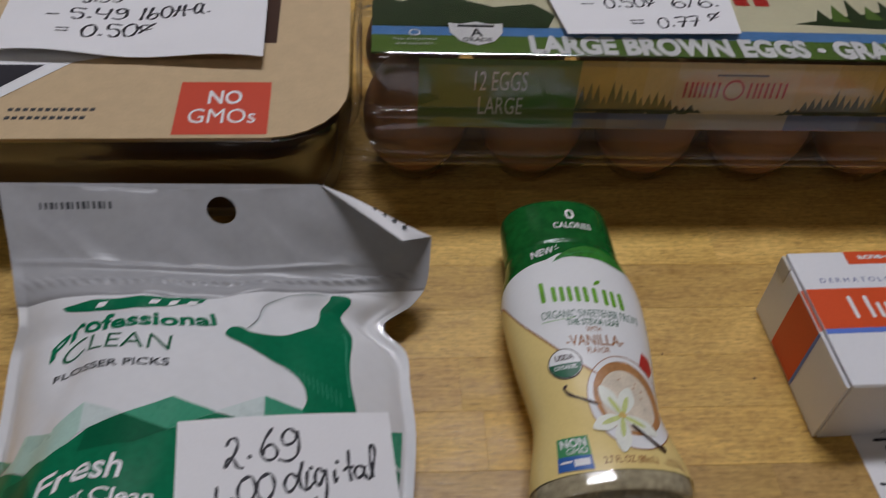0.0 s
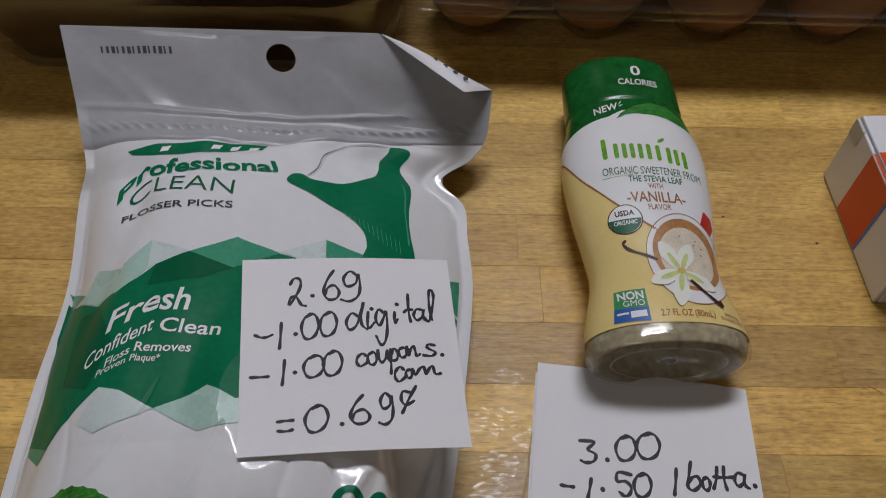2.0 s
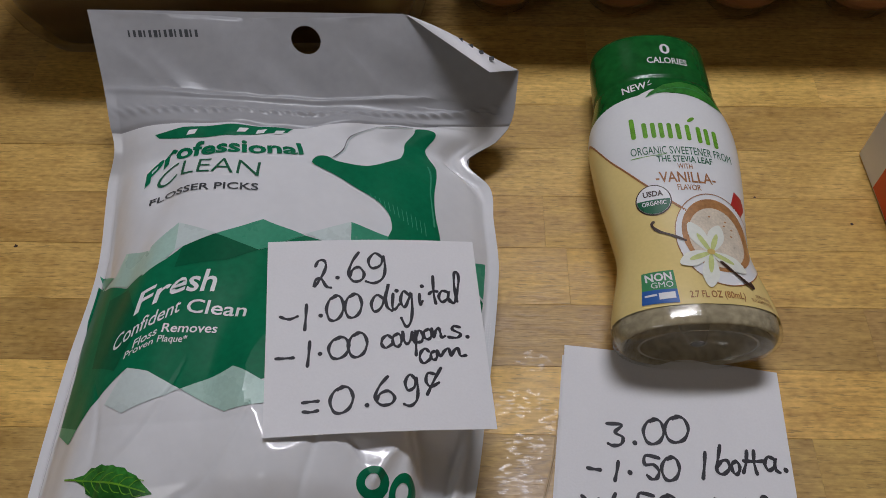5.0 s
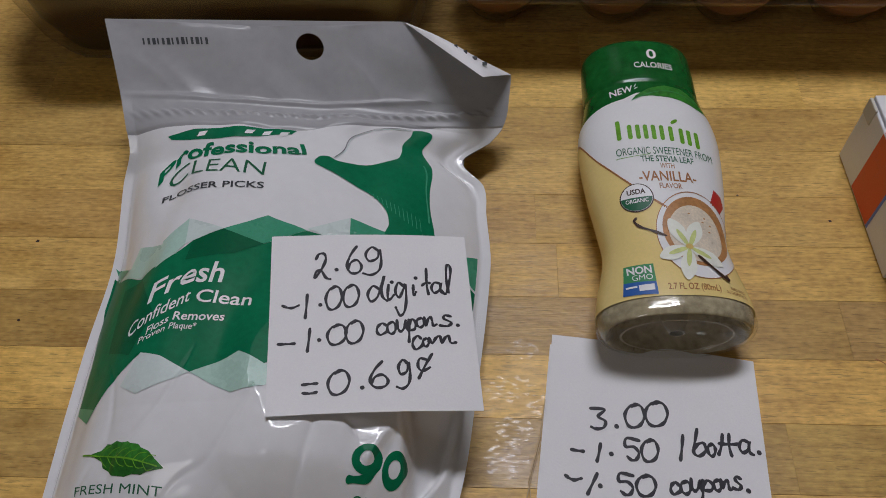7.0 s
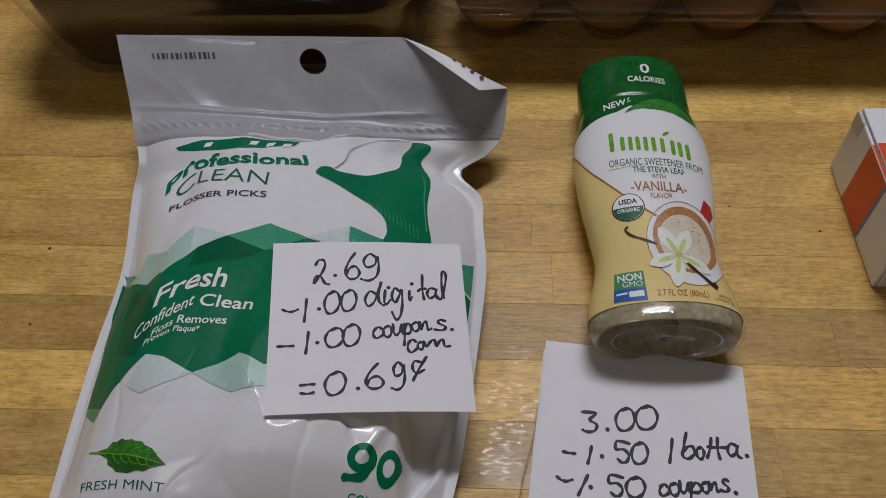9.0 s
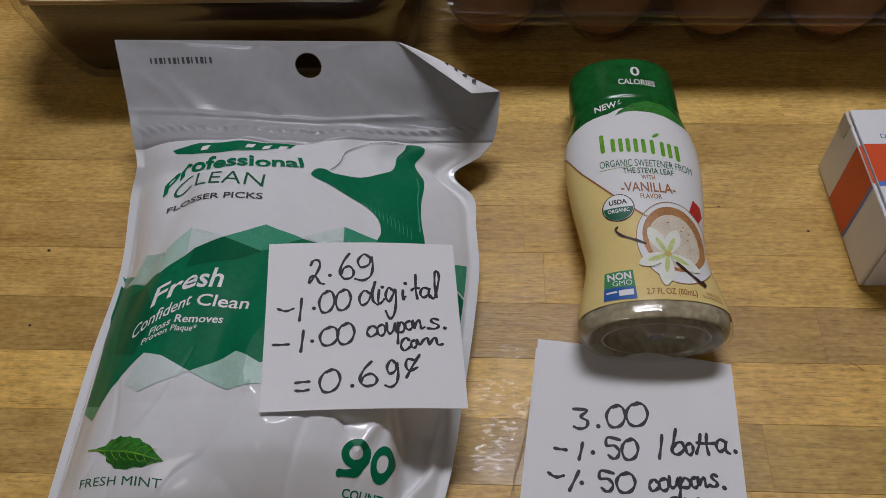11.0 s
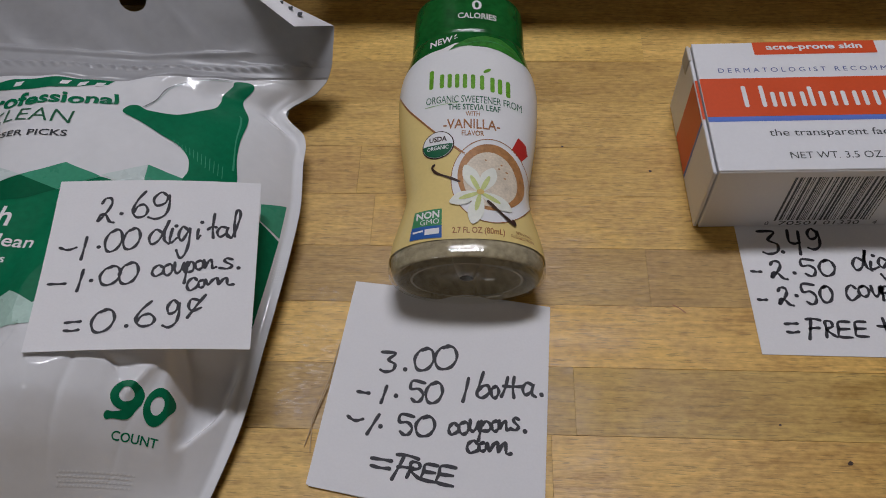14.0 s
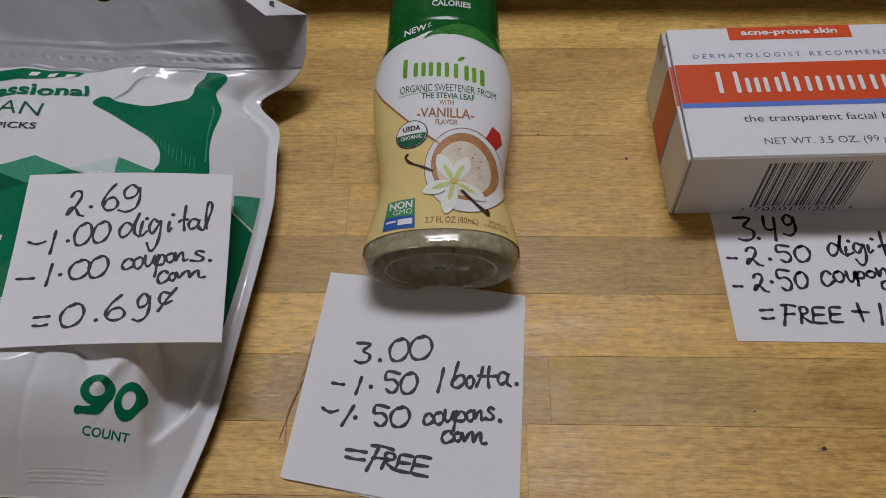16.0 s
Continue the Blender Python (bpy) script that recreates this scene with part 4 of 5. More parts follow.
for x, h in ((15.2, 36.4), (21.0, 36.4), (24.4, 33.4), (27.4, 33.4), (30.4, 33.4), (34.2, 33.4), (37.0, 35.6), (40.4, 33.4), (44.2, 33.4), (47.6, 33.4), (51.4, 33.4), (54.6, 33.4), (58.2, 33.4), (61.6, 33.4), (65.6, 33.4), (69.2, 33.4), (73.0, 33.4), (76.2, 33.4)):
    on_top("brand_bar", poly_bm(rounded((x - 0.75) / 1000, (x + 0.75) / 1000, 0.0268, h / 1000, 0.0006, 3)), WHITE_INK, 2)
on_top("lettering", tb("the transparent facial bar", 20.0, 70.6, 13.4, 17.2, 0.0), GREY_INK, 1)
on_top("lettering", tb("NET WT. 3.5 OZ. (99 g)", 24.8, 64.6, 4.0, 7.6, -0.005), GREY_INK, 1)
rng = random.Random(11)
x = 26.2
while x < 58.4:
    w = rng.choice((0.28, 0.28, 0.55, 0.8))
    on_front("barcode_bar", poly_bm(mm((x, 3.6), (x + w, 3.6), (x + w, 27.6), (x, 27.6))), GREY_INK)
    x += w + rng.choice((0.3, 0.3, 0.55, 0.8))
for body, x0, x1 in (("0", 23.6, 24.8), ("70501", 28.2, 41.0), ("01330", 43.4, 55.4), ("4", 60.0, 61.4)):
    if len(body) > 1:
        on_front("barcode_gap", poly_bm(mm((x0 - 0.4, 0.9), (x1 + 0.4, 0.9), (x1 + 0.4, 3.9), (x0 - 0.4, 3.9))), CARD, 2)
    on_front("lettering", tb(body, x0, x1, 1.2, 3.5), GREY_INK, 3)

# ---------------------------------------------------------------- egg carton
EGGS = thing("egg_carton", pose(-0.009, 0.1165, 0.0, 0, 0, -13.5), "clear plastic carton of twelve brown eggs with a printed lid", "egg carton")
EX, EY = 0.305, 0.108


def loft(levels, cap_top=True, cap_low=False):
    """Rounded rectangles (x0, x1, y0, y1, r, z) joined from level to level."""
    bm = bmesh.new()
    loops = [[bm.verts.new((p[0], p[1], lv[5])) for p in rounded(*lv[:5])] for lv in levels]
    for a, b in zip(loops, loops[1:]):
        for i in range(len(a)):
            k = (i + 1) % len(a)
            bm.faces.new((a[i], a[k], b[k], b[i]))
    if cap_top:
        bm.faces.new(loops[-1])
    if cap_low:
        bm.faces.new(loops[0][::-1])
    return bm


def inset(d, r, z):
    return (d, EX - d, d, EY - d, r, z)


part("lid", loft([inset(0.0, 0.012, 0.0315), inset(0.0004, 0.012, 0.0345), inset(0.0010, 0.012, 0.0350), inset(0.0034, 0.012, 0.0353), inset(0.0036, 0.012, 0.0472), inset(0.0038, 0.012, 0.0484), inset(0.0043, 0.012, 0.0493), inset(0.0050, 0.012, 0.0499), inset(0.0058, 0.012, 0.0502), inset(0.0064, 0.012, 0.0503), inset(0.0065, 0.012, 0.0515), inset(0.0066, 0.012, 0.0695), inset(0.0070, 0.012, 0.0710), inset(0.0078, 0.0115, 0.0722), inset(0.0090, 0.011, 0.0730), inset(0.0106, 0.010, 0.0734), inset(0.0125, 0.009, 0.0735)]), SHEET_CLEAR, EGGS, "clear moulded plastic lid", True)
part("rim", loft([inset(-0.0012 * math.sin(radians(a)), 0.012, 0.0293 - 0.0016 * math.cos(radians(a))) for a in range(0, 181, 18)] + [inset(0.0030, 0.012, 0.0311)], False), SHEET_CLEAR, EGGS, "clear rounded double rim", True)
for i in range(6):
    for j in range(2):
        cx, cy = 0.030 + 0.0492 * i, 0.030 + 0.049 * j
        def cup_at(a, k, cx=cx, cy=cy):
            r = float(keys(k, (0, 0.008), (0.12, 0.0125), (0.5, 0.0185), (0.8, 0.0225), (1, 0.0243))[0])
            return (cx + r * math.cos(a), cy + r * math.sin(a), 0.0008 + 0.0310 * k)
        part("cup", grid_bm(cup_at, 28, 8, 0, 2 * math.pi), SHEET_CLEAR, EGGS, "clear egg cup", True)



def on_lid(name, bm, material, layer=0, label=""):
    return part(name, wrap(bm, lambda x, y: (x, y, 0.0722 + 0.00012 * layer), 1.0), material, EGGS, label)


def on_flap(name, bm, material, layer=0, label=""):
    return part(name, wrap(bm, lambda x, y: (x, 0.0088 - 0.0025 * (0.070 - y) / 0.03 - 0.00012 * layer, y), 1.0), material, EGGS, label)


part("label_card", box_bm(0.0125, 0.294, 0.0110, 0.097, 0.0714, 0.0719), LABEL_GREEN, EGGS, "printed card inside the lid")
on_lid("green_strip", bar(0.0125, 0.294, 0.0110, 0.0225), LABEL_GREEN, 0)
on_lid("lake_strip", bar(0.0125, 0.294, 0.0225, 0.0290), LABEL_BLUE, 0, "blue lake")
on_lid("sky", bar(0.0125, 0.294, 0.0290, 0.097), LABEL_PALE, 0, "pale yellow sky")
on_lid("far_shore", poly_bm([(0.0125, 0.0282), (0.080, 0.0285), (0.084, 0.0380), (0.076, 0.0460), (0.060, 0.0430), (0.040, 0.0520), (0.024, 0.0460), (0.0125, 0.050)]), TREE_INK, 1, "wooded shore")
on_lid("far_shore", poly_bm([(0.180, 0.0350), (0.215, 0.0325), (0.294, 0.0330), (0.294, 0.062), (0.270, 0.055), (0.245, 0.058), (0.222, 0.046), (0.200, 0.0405)]), TREE_INK, 1, "wooded island")
for k in range(14):
    on_lid("tree_print", poly_bm([(0.193 + 0.0072 * k - 0.004, 0.036 + 0.0010 * k), (0.193 + 0.0072 * k + 0.004, 0.036 + 0.0010 * k), (0.193 + 0.0072 * k, 0.046 + 0.0012 * k + 0.003 * (k % 3))]), LABEL_GREEN if k % 2 else TREE_INK, 2)
on_lid("brand_bar", join(*[bar(0.134 + 0.0085 * k, 0.140 + 0.0085 * k, 0.0480, 0.0580) for k in range(5)]), RED, 1)
on_lid("lettering", tb("LARGE BROWN EGGS", 71.5, 179, 10.9, 23.2, 0.05), WHITE_INK, 2)
on_lid("lettering", poly_bm(disc(0.1840, 0.0165, 0.0016)), WHITE_INK, 2)
on_lid("lettering", tb("GRADE A", 189, 236, 10.9, 23.2, 0.05), WHITE_INK, 2)
on_lid("shield", poly_bm(mm((41.5, 31.0), (46, 30.2), (52, 32.0), (58, 30.2), (62.5, 31.0), (62.0, 24.5), (58.5, 18.6), (52, 15.8), (45.5, 18.6), (42.0, 24.5))), WHITE_INK, 2, "white grade shield")
on_lid("lettering", tb("A", 49.6, 54.4, 21.6, 27.0, 0.02), GREY_INK, 3)
on_lid("lettering", tb("GRADE", 46.4, 57.6, 18.2, 20.8, 0.02), GREY_INK, 3)
on_lid("shield_bar", bar(0.0450, 0.0590, 0.0280, 0.0296), GREY_INK, 3)
on_lid("lettering", tb("Keep Refrigerated", 20.6, 36.6, 18.6, 20.2, 0.0), WHITE_INK, 2)
on_lid("lettering", tb("at or below 45 F.", 21.4, 35.8, 15.8, 17.2, 0.0), WHITE_INK, 2)
on_lid("round_mark", ring_bm(0.0285, 0.0238, 0.0016, 0.0022, 24), WHITE_INK, 2)
on_flap("front_flap", bar(0.0300, 0.0905, 0.0415, 0.0712), LABEL_GREEN, 0, "olive green front flap of the label")
# reflected haze over the flap's middle is put into these print colours
for k, (x0, x1) in enumerate(((0.0905, 0.104), (0.104, 0.116), (0.116, 0.128), (0.128, 0.176), (0.176, 0.190), (0.190, 0.206), (0.206, 0.260))):
    on_flap("front_sky", bar(x0, x1, 0.0488, 0.0712), SKY[3 - abs(k - 3)], 0, "golden evening sky on the label, reflected haze painted in")
    on_flap("front_lake", bar(x0, x1, 0.0415, 0.0488), LAKE[min(1, 3 - abs(k - 3)) if k != 3 else 2], 0, "blue lake on the label, reflected haze painted in its middle")
rng = random.Random(5)
for side in (0, 1):
    for k in range(17):
        x = 0.0925 + 0.0029 * k if not side else 0.219 - 0.0029 * k
        h = (0.0125 if k < 9 else 0.0125 - 0.0013 * (k - 8)) * rng.uniform(0.6, 1.15)
        b0 = 0.0485 + 0.0008 * rng.random()
        on_flap("pine_print", poly_bm([(x - 0.0024, b0), (x + 0.0024, b0), (x + 0.0011, b0 + h * 0.5), (x, b0 + h), (x - 0.0011, b0 + h * 0.5)]), TREE_INK, 1)
on_flap("lettering", tb("12 EGGS", 51.0, 71.0, 58.0, 66.2, 0.0), WHITE_INK, 1)
on_flap("lettering", tb("LARGE", 53.0, 70.0, 47.6, 55.3, 0.0), WHITE_INK, 1)
for x in (0.1320, 0.1343, 0.1362, 0.1382, 0.1402, 0.1425, 0.1448, 0.1572, 0.1596, 0.1616, 0.1640, 0.1662, 0.1688, 0.1712):
    on_flap("brand_bar", bar(x - 0.0005, x + 0.0005, 0.0562, 0.0630), RED, 1)
on_flap("brand_ring", ring_bm(0.1510, 0.0596, 0.0033, 0.0042, 30, 1.1), RED, 1)
on_flap("small_print", bar(0.1430, 0.1630, 0.0656, 0.0664), GREY_INK, 1)
EGG_M = EGGS.matrix_world.copy()
bm = grid_bm(lambda a, k: ((lambda t: (0.0215 * math.sin(t) * (1 + 0.10 * math.cos(t)) * math.cos(a), 0.0215 * math.sin(t) * (1 + 0.10 * math.cos(t)) * math.sin(a), 0.0285 - 0.0275 * math.cos(t)))(math.pi * k)), 28, 18, 0, 2 * math.pi)
me = bpy.data.meshes.new("egg")
bm.to_mesh(me)
bm.free()
me.materials.append(EGG)
me.shade_smooth()
for i in range(6):
    for j in range(2):
        ob = tagged(new("egg", me), "brown hen's egg in the clear carton", "egg", "eggs in the carton")
        ob.matrix_world = EGG_M @ pose(0.030 + 0.0492 * i, 0.030 + 0.049 * j, 0.0032, 0, 0, 40 * i + 90 * j)

# ---------------------------------------------------------------- food tray
TRAY = thing("food_tray", pose(-0.0375, 0.1075, 0.0, 0, 0, -12.2), "sealed clear plastic food tray with a kraft card sleeve", "food tray")
TX0, TX1, TY1, TR, TZ = -0.150, 0.030, 0.130, 0.030, 0.053
part("card_top", loft([(TX0, TX1, 0, TY1, TR, TZ - 0.0006), (TX0, TX1, 0, TY1, TR, TZ)], True, True), KRAFT, TRAY, "brown kraft card")
part("card_front", box_bm(TX0 + 0.02, TX1 - 0.028, 0.0030, 0.0036, TZ - 0.0042, TZ - 0.0006), KRAFT, TRAY, "kraft card folded down the front")
part("tray_rim", loft([(TX0 - 0.003, TX1 + 0.004, -0.0005, TY1 + 0.003, TR + 0.003, TZ - 0.010), (TX0 - 0.003, TX1 + 0.005, -0.001, TY1 + 0.003, TR + 0.003, TZ - 0.006), (TX0 - 0.001, TX1 + 0.003, 0.0, TY1 + 0.001, TR, TZ - 0.001)], False), SHEET_CLEAR, TRAY, "clear plastic rim", True)
part("tray_body", loft([(TX0 + 0.014, TX1 - 0.008, 0.014, TY1 - 0.012, TR - 0.010, 0.0005), (TX0 + 0.008, TX1 - 0.004, 0.008, TY1 - 0.008, TR - 0.004, 0.012), (TX0 + 0.002, TX1 + 0.001, 0.002, TY1 - 0.002, TR, TZ - 0.012)], False, True), SHEET_CLEAR, TRAY, "clear plastic tray", True)
part("contents", loft([(TX0 + 0.016, TX1 - 0.012, 0.018, TY1 - 0.014, TR - 0.012, 0.0015), (TX0 + 0.010, TX1 - 0.006, 0.010, TY1 - 0.010, TR - 0.006, 0.020), (TX0 + 0.006, TX1 - 0.003, 0.0055, TY1 - 0.006, TR - 0.003, 0.0490)], True, True), DARK_BROWN, TRAY, "dark brown food inside", True)


def on_card(name, bm, material, layer=1, label=""):
    return part(name, wrap(bm, lambda x, y: (x, y, TZ + 0.0001 * layer), 1.0), material, TRAY, label)


on_card("red_square", poly_bm(mm((-32.6, 1.8), (1.0, 1.8), (0.6, 33.2), (-33.0, 33.2))), TRAY_RED, 1, "red printed square")
on_card("lettering", tb("NO", -22.0, -9.6, 19.4, 27.8, 0.02), WHITE_INK, 2)
on_card("lettering", tb("GMOs", -28.0, -3.8, 8.2, 16.6, 0.0), WHITE_INK, 2)
on_card("picture", poly_bm(mm((-110, 60), (0.6, 60), (0.2, 110), (-110, 110))), DARK_BROWN, 1, "dark printed food picture")
on_card("white_wedge", poly_bm(mm((-99, 21), (-76, 46), (-62, 50), (-62, 58), (-140, 58), (-140, 47), (-122, 44))), WHITE_INK, 2, "white printed wedge")
on_card("black_wedge", poly_bm(mm((-99, 29), (-86, 44), (-113, 44))), INK, 3, "black printed wedge")
for y, x1 in ((15.4, -59.5), (10.6, -63)):
    on_card("small_print", join(*[bar((-92 + 2.6 * k) / 1000, (-90.2 + 2.6 * k) / 1000, y / 1000, (y + 1.9) / 1000) for k in range(int((x1 + 92) / 2.6))]), GREY_INK, 1)
on_card("small_print", join(*[bar((-136 + 2.8 * k) / 1000, (-134 + 2.8 * k) / 1000, 0.0120, 0.0134) for k in range(11)]), GREY_INK, 1)
for y in (50.5, 53.0, 55.5):
    on_card("small_print", bar(-0.128, -0.108, y / 1000, (y + 1.1) / 1000), GREY_INK, 4)


# ---------------------------------------------------------------- handwriting
GLYPH = {}


def glyph(ch, path):
    """Pen strokes in a box ten wide and ten high."""
    GLYPH[ch] = [[tuple(float(c) for c in p.split(",")) for p in st.split()] for st in path.split("/")]


glyph("0", "5.6,9.6 2.4,8.6 0.2,4.8 1.6,0.8 4.6,0 8.2,1.8 10,5.8 8.4,9.4 5.2,10 3.6,8.8")
glyph("1", "8,10 5.5,5 2,0")
glyph("/", "10,10 5,5 0,0")
glyph("2", "1.6,7.8 3.4,9.8 6.6,9.8 7.4,7.4 4.6,3.6 0.8,0.6 1.6,2.8 4.6,3.4 7.4,0.6 10,0")
glyph("3", "0,9.6 9,10 5,6.2 9.6,4.4 8.6,1.2 4,0 1,0.6")
glyph("4", "1,10 0.4,5.4 4.6,4.4 9.4,5.2/10,9.8 9,5 7.6,0")
glyph("5", "9.6,9.8 1.6,10 1,6 6.2,6.4 9.4,4 8,0.8 5,0 2.4,1.2")
glyph("6", "7,10 2.6,6.6 0.2,2.6 3,0 8,0.4 9.8,2.6 7,4.8 3,4 1,1.8")
glyph("9", "8.6,8.6 5.4,10 2.2,7.6 3.6,5 7.8,6 9.2,9 9.8,5 8.4,1.6 4.4,0 0.6,0.6")
glyph("7", "0,9 9.6,9.8 4,0/2,5 9.6,5.4")
glyph("-", "0,5 5,4 10,6")
glyph("~", "0,9 2.8,2 6,0 10,8")
glyph("=", "0.4,1.2 5,0.6 9.6,1.6/0,8.4 5,9 10,9.2")
glyph("+", "0,5.4 10,5/4.4,10 5.4,0")
glyph("c", "8.6,8 5.6,10 1.6,7.4 0.4,3 3.6,0 10,3.4")
glyph("k", "6.4,7.6 2,8 0.6,5 3,3 8,4.4/10,10 5,5 0.6,0")
glyph("d", "6.4,4.6 3,6 0.2,3 1.6,0.2 5,1.8 7.6,6.6 9,10 7.6,5.6 7.6,2 10,0.4")
glyph("i", "4,10 2.4,2 5,0.4 10,3.4")
glyph("g", "7.4,9 3.6,10 0.8,7.4 3.6,5.4 7.4,7.8 9.4,9.4 9.6,5 7.4,1.2 3.6,0 0.4,2.4")
glyph("t", "6.4,10 5.6,4 7,0/0,3.4 4,4.4 10,4.4")
glyph("#", "2.6,9.4 1.6,4 0,0/5.8,10 5.4,5 6.2,0.4/0.6,5 5,5.4 10,6.2")
glyph("a", "7,9 3,9.6 0.4,5 2.4,0.8 6.4,3.6 8,9.4 7.4,2.4 10,0.6")
glyph("l", "0,1.4 3.6,0 7,3.4 9.8,7.6 9,10 6.4,9.4 5.4,5 6.6,0.6")
glyph("o", "5,9.8 1,7.4 0.6,2.6 4.6,0 8.4,2.4 9.6,7 6.4,10 3,8.6")
glyph("u", "0.4,9.6 1,3 3.6,0.4 7,4 8.6,9.8 8.4,4 10,1.4")
glyph("p", "1.6,9.6 1.2,4 0.4,0/1.4,7 5,9.8 9,8.4 7.6,5.6 2,5")
glyph("n", "0.4,9 1.4,1 2.8,6 5.4,9.6 6.6,6 7.4,1.4 10,2.6")
glyph("m", "0.2,7 1.2,1 2.6,6.6 4.2,9 4.8,1.4 6,7 7.4,9.6 8,2 10,2.4")
glyph("s", "8.6,9 4.6,9.8 3.6,7 8.6,3.6 6,0.6 0.4,1")
glyph("b", "4,10 2,5 0.8,1 4.6,0 9,2.4 8,5 4,4.4 1.6,2.4")
glyph("F", "4,9.4 2.4,5 0.4,0/1,9.6 5.4,10 10,9.4/2,5 4,5.4 8.4,5.6")
glyph("R", "0.6,0 2,5 2.4,9.6 7.4,9.8 8,6.8 2.4,5 6,2.2 10,0.4")
glyph("E", "9.8,9.8 2,9.4 1,5 0.4,0.6 9,0.2/1.4,5 8.4,5.4")


def write(sheet_, lines, pen):
    """Pen writing: each sign with its box on the sheet (left, foot, right, top, in hundredths), a full stop with its place."""
    ob, place = sheet_
    for line in lines:
        for item in line.split(";"):
            ch, *box = item.split()
            box = [float(c) / 100 for c in box]
            if ch == ".":
                bms = [stroke_bm([(box[0] * 0.06, box[1] * 0.06)], pen * 1.15)]
            else:
                u0, v0, u1, v1 = box
                bms = [stroke_bm([((u0 + (u1 - u0) * px / 10) * 0.06, (v0 + (v1 - v0) * py / 10) * 0.06) for px, py in st], pen) for st in GLYPH[ch]]
            bm = join(*bms)
            for v in bm.verts:
                v.co = Vector(place(v.co.x / 0.06, v.co.y / 0.06, 0.00026))
            part("pen_mark", bm, INK, ob)


N1 = note("white paper note with a handwritten sum lying on the pouch", [(-0.0825, -0.0534, 0.0425), (-0.0244, -0.0581, 0.0295), (-0.0173, 0.0014, 0.0285), (-0.0762, 0.0056, 0.0405)], lambda u, v: 0.0012 * math.sin(math.pi * u) - 0.0006 * math.sin(math.pi * v))
write(N1, [
    "2 20.9 72.9 29.2 88.4; . 32.4 78.4; 6 37.5 76.2 45.1 92.5; 9 45.1 75.0 55.3 92.0",
    "~ 6.2 56.8 13.9 58.4; 1 16.8 50.7 18.3 64.2; . 24.3 58.0; 0 26.8 55.1 34.8 68.4; 0 35.2 56.4 43.2 69.1",
    "d 47.4 59.1 57.1 74.5; i 56.4 60.2 60.6 69.0; . 59.8 70.7; g 60.9 51.3 66.9 70.4; i 69.9 63.0 71.8 68.9; . 72.1 73.3; t 75.2 63.7 79.4 79.0; a 79.6 64.1 86.3 71.0; l 84.8 64.0 90.7 81.6",
    "- 4.6 36.6 12.3 37.1; 1 17.9 32.3 19.7 44.7; . 23.8 38.3; 0 27.4 35.5 36.7 46.4; 0 36.1 36.0 44.8 48.4",
    "c 51.1 40.3 56.6 46.8; o 56.3 40.8 60.8 47.5; u 61.1 41.9 66.5 48.8; p 66.5 36.3 70.9 49.4; o 70.8 44.5 74.9 49.8; n 74.7 44.7 80.9 50.8; s 82.2 45.1 89.4 51.7; . 91.6 46.0",
    "c 68.1 32.2 73.3 39.7; o 73.3 33.9 76.5 38.3; m 76.3 35.1 89.9 40.2",
    "= 16.2 10.0 22.9 15.8; 0 27.6 9.2 37.7 21.6; . 43.5 12.4; 6 47.0 12.3 55.8 25.9; 9 59.2 11.5 66.3 26.6; k 69.7 16.7 77.4 29.8",
], 0.00092)
N2 = note("white paper note with a handwritten sum beside the bottle", [(-0.0161, -0.0904, 0.0006), (0.0478, -0.1174, 0.0006), (0.0679, -0.0477, 0.0012), (0.0069, -0.0250, 0.0016)], lambda u, v: 0.0010 * u * (1 - u) * 4 * v * v)
write(N2, [
    "3 20.5 56.1 27.9 65.7; . 32.8 58.7; 0 36.4 59.4 45.6 70.3; 0 45.8 61.6 56.4 73.0",
    "- 12.6 44.5 18.2 45.2; 1 23.8 41.4 26.1 49.6; . 30.6 45.8; 5 36.2 44.6 43.3 54.0; 0 43.9 45.2 51.6 55.0",
    "1 60.9 48.2 63.5 59.3; b 67.0 51.4 73.6 63.2; o 73.9 52.2 77.5 57.6; # 78.7 53.4 88.1 63.3; a 88.1 55.6 94.4 61.8; . 97.1 57.3",
    "~ 10.6 31.6 17.6 33.1; / 20.6 26.5 24.5 36.1; . 26.0 31.0; 5 33.4 29.2 40.5 38.0; 0 41.5 30.0 50.1 39.0",
    "c 56.4 33.0 60.7 38.2; o 60.8 34.0 65.5 39.4; u 65.4 35.8 70.2 41.0; p 69.8 32.4 75.5 41.5; o 75.3 37.7 78.8 42.3; n 78.4 38.6 83.6 43.1; s 83.5 39.5 87.9 45.2; . 90.3 40.0",
    "c 65.2 26.7 70.5 32.1; o 70.5 28.3 73.9 32.0; m 73.9 28.2 84.9 33.8",
    "= 24.6 13.1 33.6 17.4; F 34.3 9.5 45.1 20.7; R 40.6 11.5 47.1 18.4; E 47.2 11.7 53.8 18.9; E 53.8 11.5 61.7 19.5",
], 0.00095)
under = note("white paper sheet lying under another note", [(-0.0168, -0.0896, 0.0001), (0.0462, -0.1190, 0.0001), (0.0660, -0.0500, 0.0001), (0.0056, -0.0275, 0.0001)], flat)
N3 = note("white paper note with a handwritten sum under the soap carton", [(0.1288, -0.0771, 0.0001), (0.1875, -0.0910, 0.0001), (0.1995, -0.038, 0.0001), (0.1406, -0.018, 0.0001)], flat)
